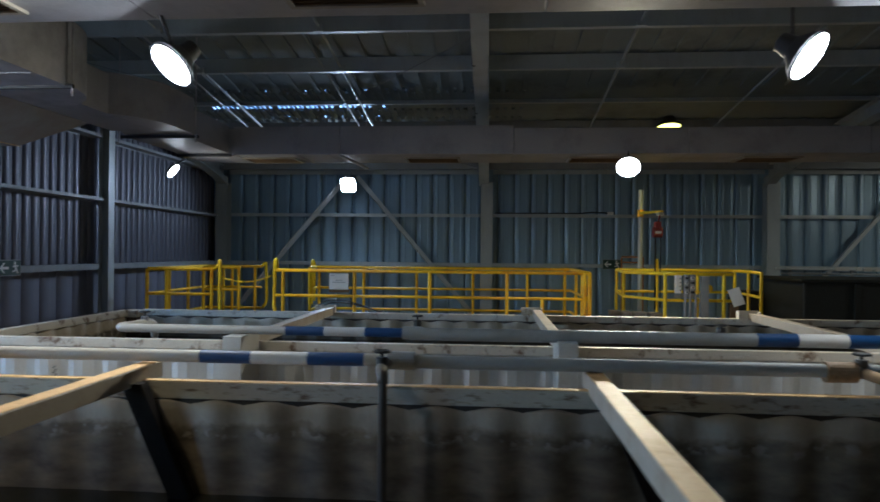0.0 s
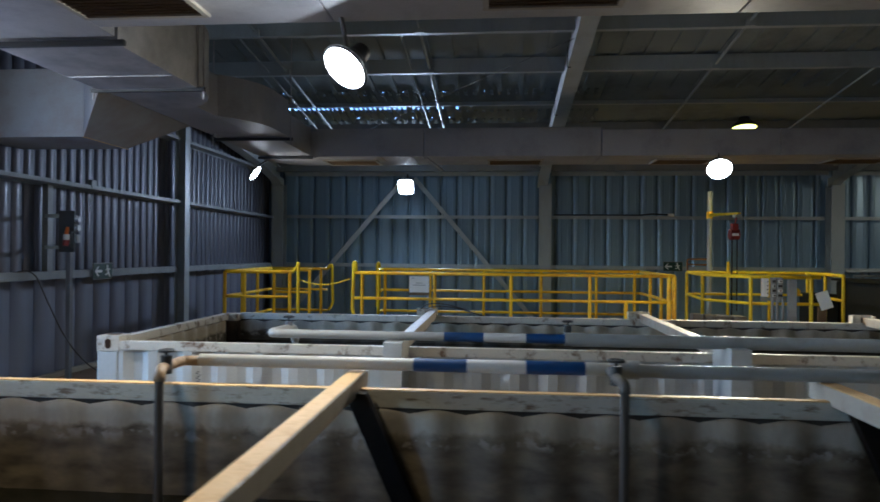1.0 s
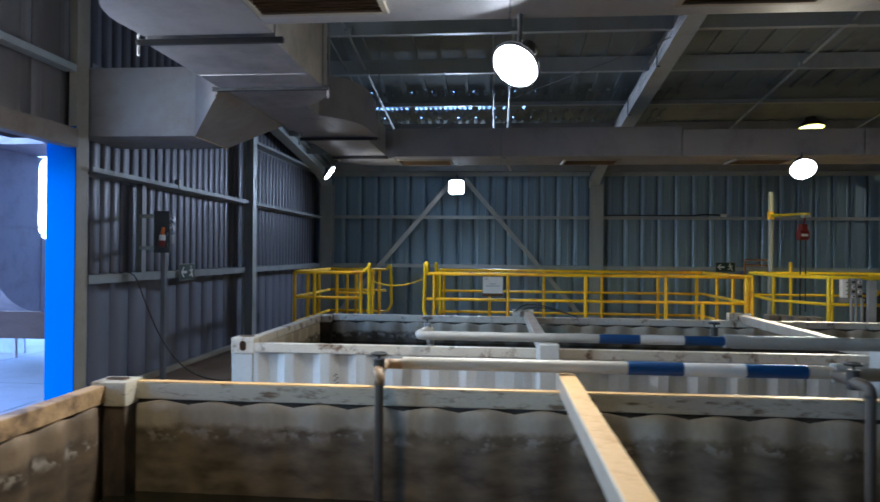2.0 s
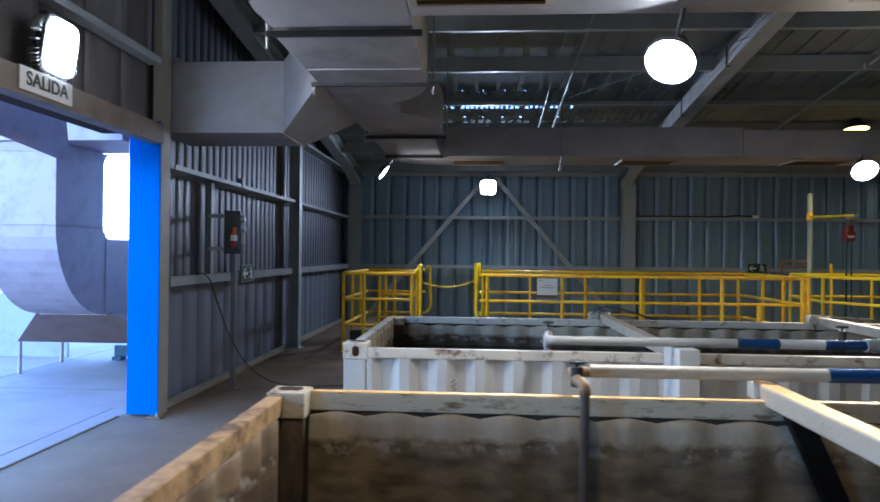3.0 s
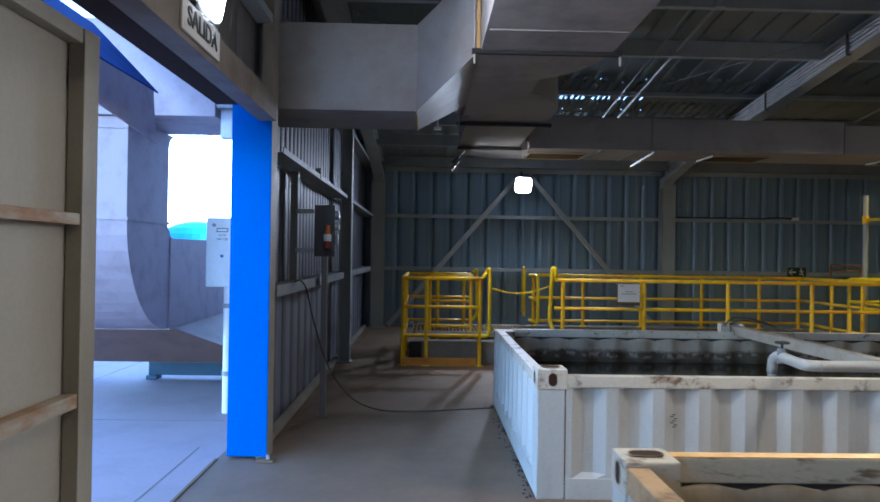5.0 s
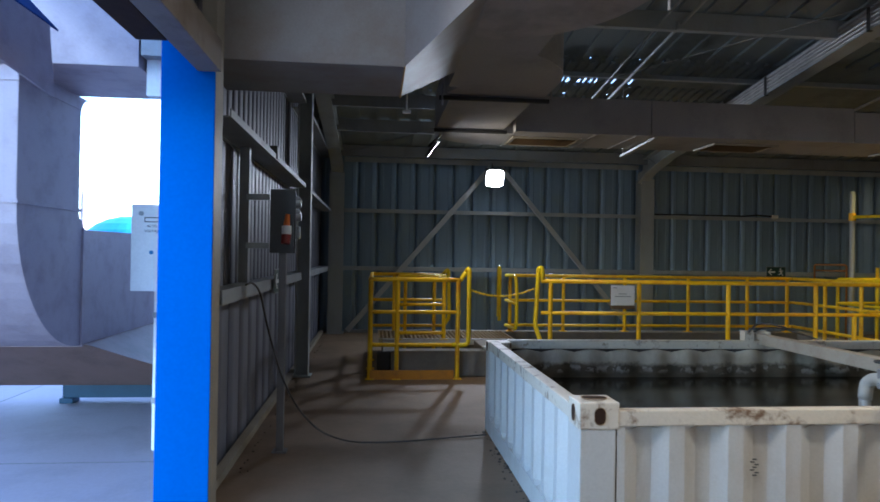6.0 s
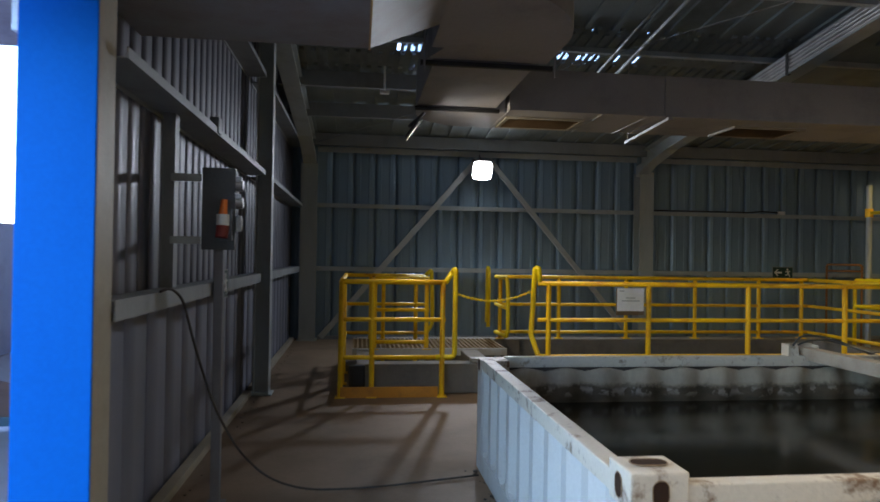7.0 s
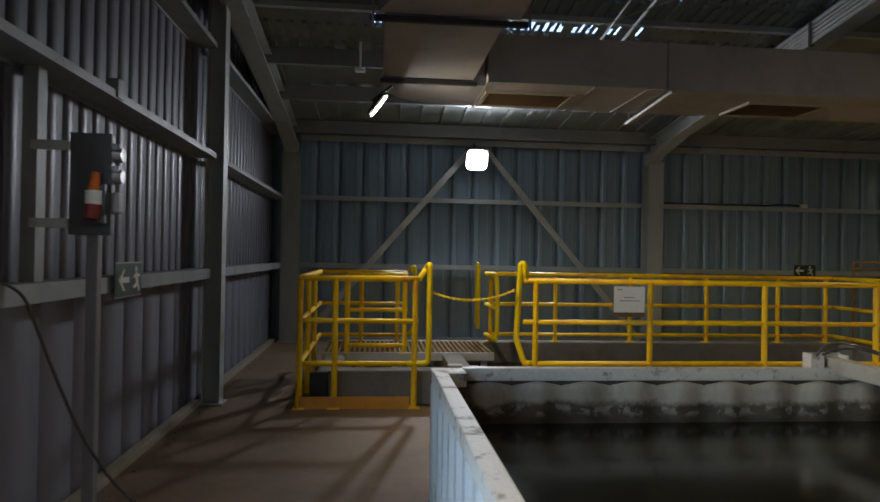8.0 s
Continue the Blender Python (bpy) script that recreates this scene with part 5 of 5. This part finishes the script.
for x in (2.735, 2.80, 2.875):
    part("conduit", cyl(B(), (x, 9.32, 0), (x, 9.32, 0.845), 0.018, n=10), M_GREY, panel, "grey conduit")
part("back_panel", box(B(), 2.932, 3.041, 9.27, 9.33, 0.0, 1.10, 0.006), M_GREY, panel, "tall grey sheet panel")
part("frame", box(B(), 2.59, 2.93, 9.346, 9.36, 0.80, 0.845), M_GREY, panel)
bm = B()
cyl(bm, (3.07, 9.375, 0.928), (3.07, 9.36, 0.928), 0.055, n=18)
cyl(bm, (3.07, 9.372, 0.98), (3.07, 9.372, 1.11), 0.004, n=6)
solid("yellow_tag", bm, M_YELH, "round yellow tag hung on the railing", "tag")
bm = B()
box(bm, -0.08, 0.08, -0.003, 0.003, -0.125, 0.125)
bm.transform(Matrix.Translation((3.445, 9.365, 0.815)) @ Matrix.Rotation(radians(-8), 4, "Z") @ Matrix.Rotation(radians(-20), 4, "Y"))
solid("paper_notice", bm, M_WHITE, "white paper notice hanging aslant from the railing", "notice")
solid("notice_stand", box(B(), 3.37, 3.48, 9.375, 9.41, 0.0, 0.72, 0.003), M_SLATY, "brown board under the paper notice", "board")
for x0, x1, h in ((1.75, 1.89, 0.57), (1.92, 2.06, 0.56), (2.08, 2.27, 0.555), (2.31, 2.5, 0.545)):
    solid("concrete_block", box(B(), x0, x1, 9.58, 9.78, 0.0, h + 0.01, 0.02), M_CURB, "grey concrete block standing behind the tank", "block", "blocks behind the tank")

mach = base("dark_machine", (6.4, 10.6, 0), "dark green machine tank with pipes along its top", "machine")
part("body", box(B(), 4.6, 9.6, 9.9, 11.4, 0.0, 1.02, 0.05), M_MACH, mach)
for x in (5.35, 6.6, 7.9):
    part("rib", box(B(), x - 0.04, x + 0.04, 9.86, 9.9, 0.0, 1.0, 0.008), M_MACH, mach)
part("lid", box(B(), 4.55, 9.65, 9.85, 11.45, 1.02, 1.06, 0.01), M_MACH, mach)
part("top_pipe", cyl(B(), (5.05, 11.9, 1.17), (9.8, 11.9, 1.17), 0.026, n=14), M_STEEL, mach, "grey pipe along the top")
part("top_pipe", cyl(B(), (5.05, 11.7, 1.09), (9.8, 11.7, 1.09), 0.02, n=14), M_GIRT, mach, "grey pipe along the top")
for x in (5.3, 6.35, 7.4, 8.6):
    part("pipe_leg", box(B(), x - 0.02, x + 0.02, 11.88, 11.92, 0.0, 1.145), M_GIRT, mach)
for x0, x1 in ((6.05, 6.29), (6.41, 6.495), (6.53, 6.665), (6.73, 6.82)):
    part("clamp", box(B(), x0, x1, 11.868, 11.932, 1.136, 1.203, 0.006), M_TANK, mach, "pale cover on the pipe")
part("side_tank", box(B(), 4.15, 4.55, 11.2, 11.7, 0.0, 0.8, 0.03), M_MACH, mach)


def exit_sign(at, turn, label):
    s = base("escape_sign", at, label, "sign", "green escape signs")
    m = Matrix.Translation(at) @ Matrix.Rotation(turn, 4, "Z")

    def put(name, bm, mat, lab=""):
        bm.transform(m)
        part(name, bm, mat, s, lab)
    put("border", box(B(), -0.195, 0.195, 0, 0.006, -0.1, 0.1, 0.002), M_GREY, "pale border")
    put("plate", box(B(), -0.186, 0.186, -0.003, -0.0005, -0.091, 0.091), M_GREEN)
    bm = B()
    box(bm, -0.13, -0.02, -0.007, -0.004, -0.016, 0.016)
    for q in (-1, 1):
        prof = [(-0.165, 0.0), (-0.135, 0.0), (-0.08, 0.06 * q), (-0.105, 0.06 * q)]
        hexa(bm, [(u, -0.0075, w) for u, w in prof], [(u, -0.0035, w) for u, w in prof])
    put("arrow", bm, M_WHITE, "white arrow")
    bm = B()
    bmesh.ops.create_cone(bm, cap_ends=True, segments=14, radius1=0.018, radius2=0.018, depth=0.004, matrix=Matrix.Translation((0.085, -0.0055, 0.058)) @ Matrix.Rotation(radians(90), 4, "X"))
    for (u0, w0), (u1, w1), h in (((0.085, 0.035), (0.105, -0.02), 0.016), ((0.085, 0.03), (0.05, 0.01), 0.008), ((0.095, 0.025), (0.14, 0.02), 0.008), ((0.105, -0.02), (0.075, -0.04), 0.01), ((0.075, -0.04), (0.045, -0.045), 0.009), ((0.108, -0.02), (0.135, -0.07), 0.01)):
        d = Vector((u1 - u0, 0, w1 - w0)).normalized()
        e = Vector((-d.z, 0, d.x)) * h
        p, q = Vector((u0, -0.0075, w0)), Vector((u1, -0.0075, w1))
        f = Vector((0, 0.004, 0))
        hexa(bm, [p - e, p + e, p + e + f, p - e + f], [q - e, q + e, q + e + f, q - e + f])
    put("symbol", bm, M_WHITE, "white plain symbol")


exit_sign((2.51, 13.56, 1.19), 0, "dark green escape sign with a white arrow on the end wall")
exit_sign((-5.855, 7.47, 1.17), radians(90), "dark green escape sign with a white arrow on the side wall")
solid("junction_box", box(B(), 2.40, 2.52, 13.52, 13.58, 2.21, 2.27, 0.005), M_WHITE, "small white junction box on the girt", "junction box")
bm = B()
tube(bm, [(2.4, 13.55, 2.245), (2.1, 13.55, 2.26), (1.85, 13.55, 2.235), (0.1, 13.55, 2.235)], 0.012, n=8)
solid("cable", bm, M_BLACK, "thin dark cable along the girt", "cable")
bm = B()
for xa, ya in ((2.47, 12.42), (2.78, 12.06)):
    cyl(bm, (xa, ya, 0.0), (xa, ya, 1.24), 0.016, n=8)
tube(bm, [(2.47, 12.42, 1.235), (2.47, 12.42, 1.35), (2.78, 12.06, 1.35), (2.78, 12.06, 1.235)], 0.018, 0.04, n=8)
tube(bm, [(2.47, 12.42, 1.25), (2.78, 12.06, 1.25)], 0.016, n=8)
solid("ladder_top", bm, surface("faded_orange_paint", (0.26, 0.11, 0.02), 0.5), "faded orange tube frame by the end wall", "frame")

# ---- socket panel and cable by the side wall ----
sock = base("socket_post", (-5.7, 6.6, 0), "grey pole with a dark socket panel and red plug", "socket panel")
part("pole", box(B(), -5.725, -5.675, 6.605, 6.655, 0.0, 1.42, 0.006), M_POLE, sock)
part("foot", box(B(), -5.75, -5.65, 6.58, 6.68, 0.0, 0.01), M_POLE, sock)
part("backboard", box(B(), -5.785, -5.61, 6.57, 6.60, 1.40, 1.845, 0.004), M_BOX, sock, "charcoal backboard")
for z in (1.45, 1.79):
    part("arm", box(B(), -5.95, -5.79, 6.575, 6.60, z - 0.02, z + 0.02), M_STEEL, sock)
plug = part("socket", cyl(B(), (-5.665, 6.53, 1.53), (-5.665, 6.53, 1.59), 0.034, n=18), M_WHITE, sock, "white socket collar")
part("plug", cyl(B(), (-5.67, 6.515, 1.465), (-5.665, 6.53, 1.53), 0.03, 0.034, n=18), M_RED, plug, "red plug")
part("cap", cyl(B(), (-5.665, 6.53, 1.59), (-5.66, 6.535, 1.67), 0.024, 0.015, n=18), M_PLUG, plug, "orange cap")
part("bracket", box(B(), -5.69, -5.62, 6.53, 6.572, 1.45, 1.62), M_BOX, plug)
M_CHROME = surface("worn_bright_metal", (0.34, 0.34, 0.35), 0.42, 0.8, (0.4, 0.4, 0.4), 0.4, 9)
for z in (1.755, 1.66):
    so = part("side_socket", cyl(B(), (-5.61, 6.607, z), (-5.575, 6.607, z), 0.036, 0.03, n=20), M_CHROME, sock, "bright metal socket lid")
    part("hinge", box(B(), -5.612, -5.58, 6.57, 6.582, z + 0.02, z + 0.045, 0.003), M_CHROME, so)
part("switch_box", box(B(), -5.609, -5.58, 6.575, 6.635, 1.50, 1.59, 0.01), M_GREY, sock)
bm = B()
tube(bm, [(-5.84, 6.05, 1.20), (-5.82, 6.14, 1.215), (-5.79, 6.24, 1.16), (-5.75, 6.36, 0.88), (-5.68, 6.48, 0.56), (-5.57, 6.58, 0.30), (-5.42, 6.66, 0.12), (-5.22, 6.73, 0.03), (-5.0, 6.78, 0.011), (-4.8, 6.80, 0.011), (-4.45, 6.88, 0.013), (-4.17, 6.95, 0.013)], 0.0065, 0.12, n=8)
solid("floor_cable", bm, M_CABLE, "black rubber cable looped from the girt across the floor", "cable")
solid("wall_bracket", box(B(), -5.90, -5.84, 7.22, 7.31, 2.151, 2.255, 0.006), M_GIRT, "small grey clamp on the upper girt", "bracket")
pend = base("pendant_socket", (-4.67, 10.7, 3.32), "thin white conduit hanging from the roof with a small box", "pendant")
part("conduit", cyl(B(), (-4.67, 10.7, 3.36), (-4.67, 10.7, roof_z(10.7) + UP - 0.032), 0.013, n=8), M_WHITE, pend)
part("box", box(B(), -4.725, -4.615, 10.66, 10.74, 3.32, 3.36, 0.005), M_WHITE, pend)
for k, (xa, h) in enumerate(((-1.92, 0.86), (-1.86, 0.83))):
    bm = B()
    tube(bm, [(xa, 7.12 + 0.03 * k, 0.80), (xa + 0.08, 7.16, h), (xa + 0.25, 7.2, h), (xa + 0.45, 7.22, h - 0.05), (xa + 0.8, 7.25, 0.68), (xa + 1.1, 7.3, 0.5), (xa + 1.2, 7.35, 0.012)], 0.007, 0.1, n=8)
    solid("hose", bm, M_BOX, "thin dark grey hose looped over the bar end", "hose", "hoses at the tank")
bm = B()
rnd = random.Random(5)
for k in range(80):
    yy = rnd.uniform(4.75, 7.1)
    xx = -4.15 - abs(rnd.gauss(0, 0.03))
    r = rnd.uniform(0.003, 0.012)
    bmesh.ops.create_icosphere(bm, subdivisions=1, radius=r, matrix=Matrix.Translation((xx, yy, r * 0.4)) @ Matrix.Diagonal((rnd.uniform(0.7, 1.6), rnd.uniform(0.7, 1.6), 0.6, 1)))
for k in range(60):
    yy = rnd.uniform(6.0, 13.2)
    xx = -5.9 + abs(rnd.gauss(0, 0.03))
    r = rnd.uniform(0.003, 0.009)
    bmesh.ops.create_icosphere(bm, subdivisions=1, radius=r, matrix=Matrix.Translation((xx, yy, r * 0.4)) @ Matrix.Diagonal((rnd.uniform(0.7, 1.6), rnd.uniform(0.7, 1.6), 0.6, 1)))
solid("dirt_crumbs", bm, M_GAPDIRT, "dark crumbs of dirt along the tank and the wall", "dirt", "", "stuff")

# ---- outside the door ----
fan = base("outdoor_duct", (-7.3, 6.1, 0), "weathered galvanised duct bend standing outside the door", "air duct")
X0, X1 = -7.68, -7.0
part("upright", box(B(), X0, X1, 5.70, 6.45, 1.66, 2.408, 0.004), M_GALV2, fan)
part("head", box(B(), X0, -6.36, 5.66, 6.44, 2.41, 3.11, 0.004), M_GALV2, fan)
bm = B()
ri, ro, cy, cz = 0.06, 0.80, 6.50, 1.655
prev = None
for k in range(13):
    a = radians(180 + 90 * k / 12)
    pi_, po = (cy + ri * math.cos(a), cz + ri * math.sin(a)), (cy + ro * math.cos(a), cz + (ro + 0.09) * math.sin(a))
    cur = [bm.verts.new((X0, *po)), bm.verts.new((X1, *po)), bm.verts.new((X1, *pi_)), bm.verts.new((X0, *pi_))]
    if prev:
        for i in range(4):
            j = (i + 1) % 4
            bm.faces.new((prev[i], prev[j], cur[j], cur[i]))
    prev = cur
part("bend", bm, M_GALV2, fan)
bm = B()
hexa(bm, [(X0, 6.5, 0.77), (X1, 6.5, 0.77), (X1, 6.5, 1.535), (X0, 6.5, 1.535)], [(X0, 8.3, 0.36), (X1, 8.3, 0.36), (X1, 8.3, 1.545), (X0, 8.3, 1.545)])
part("outlet", bm, M_GALV2, fan)
part("seam", box(B(), X0 - 0.012, X1 + 0.012, 5.69, 6.46, 1.65, 1.67), M_GALV2, fan)
part("seam", box(B(), X0 - 0.012, X1 + 0.012, 6.49, 6.515, 0.755, 1.543), M_GALV2, fan)
bm = B()
box(bm, X0 - 0.004, X1 + 0.004, 5.692, 5.699, 2.32, 2.328)
box(bm, X1 + 0.001, X1 + 0.006, 5.692, 6.44, 2.32, 2.328)
part("seam", bm, M_GALV2, fan)
bm = B()
hexa(bm, [(-8.42, 7.15, 0.37), (-6.25, 7.15, 0.37), (-6.25, 8.3, 0.355), (-8.42, 8.3, 0.355)], [(-7.75, 6.52, 0.765), (-6.96, 6.52, 0.765), (-7.006, 8.2, 0.765), (-7.75, 8.2, 0.765)])
part("hopper", bm, surface("brown_sheet", (0.19, 0.115, 0.09), 0.6, 0.1, (0.12, 0.075, 0.055), 0.6, 4), fan, "brown-grey sheet hopper")
for x, y in ((-8.40, 7.17), (-8.42, 7.95), (-6.32, 7.17), (-6.32, 8.25)):
    part("leg", cyl(B(), (x, y, 0.0), (x, y, 0.372), 0.022, n=10), M_GALV2, fan)
for z, s_ in ((2.409, -1), (1.537, 1)):
    bm = B()
    rad = 0.13
    pts = [(6.44, z)] + [(6.452 + rad - rad * math.cos(radians(a)), z + s_ * (rad - rad * math.sin(radians(a)))) for a in range(0, 91, 10)]
    va, vb = [bm.verts.new((X1 - 0.05, y, zz)) for y, zz in pts], [bm.verts.new((X1 - 0.002, y, zz)) for y, zz in pts]
    bm.faces.new(va)
    bm.faces.new(vb[::-1])
    for k in range(len(pts)):
        bm.faces.new((va[k], va[(k + 1) % len(pts)], vb[(k + 1) % len(pts)], vb[k]))
    part("corner_gusset", bm, M_GALV2, fan)
solid("leaning_sheet", box(B(), -9.62, -8.6, 8.34, 8.37, -0.004, 0.83, 0.004), M_PALEB, "pale blue sheet panel standing on edge on the apron", "panel")
skid = base("blue_skid", (-7.5, 8.6, 0), "blue steel skid frame under the duct", "skid")
part("beam", box(B(), -7.88, -6.45, 8.20, 8.30, 0.045, 0.19, 0.006), M_TEAL, skid)
part("foot", box(B(), -7.9, -7.78, 8.18, 8.32, -0.004, 0.044, 0.006), M_TEAL, skid)
part("foot", box(B(), -6.6, -6.46, 8.18, 8.32, -0.004, 0.044, 0.006), M_TEAL, skid)
part("back_beam", box(B(), -7.88, -6.45, 9.2, 9.3, -0.004, 0.16, 0.006), M_TEAL, skid)

cab = base("outdoor_cabinet", (-6.6, 6.7, 0), "pale grey electrical cabinet on a pipe beside the wall", "cabinet")
part("body", box(B(), -6.74, -6.4, 6.64, 6.82, 1.12, 1.725, 0.008), M_WHITE, cab)
part("lock", cyl(B(), (-6.6, 6.64, 1.39), (-6.6, 6.63, 1.39), 0.014, n=12), M_CYAN, cab)
part("knob", cyl(B(), (-6.67, 6.64, 1.66), (-6.67, 6.625, 1.66), 0.016, n=12), M_GREY, cab)
for k, (w, tx) in enumerate(((0.07, "ALTO"), (0.1, "VOLTAJE"))):
    tcv = bpy.data.curves.new("letters", "FONT")
    tcv.body, tcv.size, tcv.extrude, tcv.align_x = tx, 0.026, 0.0008, "CENTER"
    tcv.materials.append(M_INK)
    to = new("letters", tcv)
    to.parent = cab
    to.matrix_parent_inverse = Matrix.Translation(-cab.location)
    to.matrix_basis = Matrix.Translation((-6.6, 6.6385, 1.565 - 0.035 * k)) @ Matrix.Rotation(radians(90), 4, "X")
part("warning_plate", box(B(), -6.65, -6.55, 6.6365, 6.6395, 1.60, 1.635, 0.001), M_INK, cab, "black-edged warning plate")
part("plate_face", box(B(), -6.643, -6.557, 6.6345, 6.6365, 1.606, 1.629), M_WHITE, cab)
part("conduit", cyl(B(), (-6.565, 6.73, 0.0), (-6.565, 6.73, 1.12), 0.04, n=14), M_WHITE, cab)
for z in (0.35, 0.95):
    part("clamp", cyl(B(), (-6.565, 6.73, z - 0.02), (-6.565, 6.73, z + 0.02), 0.048, n=14), M_GREY, cab)
solid("cable_tray", box(B(), -6.345, -6.26, 5.74, 5.82, 2.27, 2.56, 0.004), M_WHITE, "pale upright cover strip outside the wall", "cover")

bm = B()
cyl(bm, (-9.85, 15.3, -0.03), (-9.85, 15.3, 1.5), 0.92, n=40)
bmesh.ops.create_uvsphere(bm, u_segments=32, v_segments=12, radius=0.92, matrix=Matrix.Translation((-9.85, 15.3, 1.5)) @ Matrix.Diagonal((1, 1, 0.64, 1)))
solid("round_tank", bm, M_CYAN, "blue round storage tank with a domed top in the yard", "tank")
bm = B()
cyl(bm, (-10.33, 14.2, -0.03), (-10.33, 14.2, 2.46), 0.036, n=12)
cyl(bm, (-10.33, 14.2, -0.03), (-10.33, 14.2, 0.012), 0.09, n=12)
solid("yard_post", bm, M_GALV2, "thin pale steel post standing in the yard", "post")
fence = base("yard_fence", (-30, 15, -0.03), "wire mesh fence on thin posts across the yard", "fence")
for i in range(9):
    x, y = -36 + 3.0 * i, 8.0 + 2.4 * i
    part("post", cyl(B(), (x, y, -0.03), (x, y, 1.9), 0.04, n=8), M_GALV2, fence)
bm = B()
for k in range(60):
    f = k / 59
    x, y = -36 + 24 * f, 8.0 + 19.2 * f
    cyl(bm, (x, y, 0.02), (x, y, 1.85), 0.014, n=4, caps=False)
for k in range(9):
    z = 0.06 + 0.22 * k
    cyl(bm, (-36, 8.0, z), (-12, 27.2, z), 0.012, n=4, caps=False)
part("mesh", bm, M_GALV2, fence)
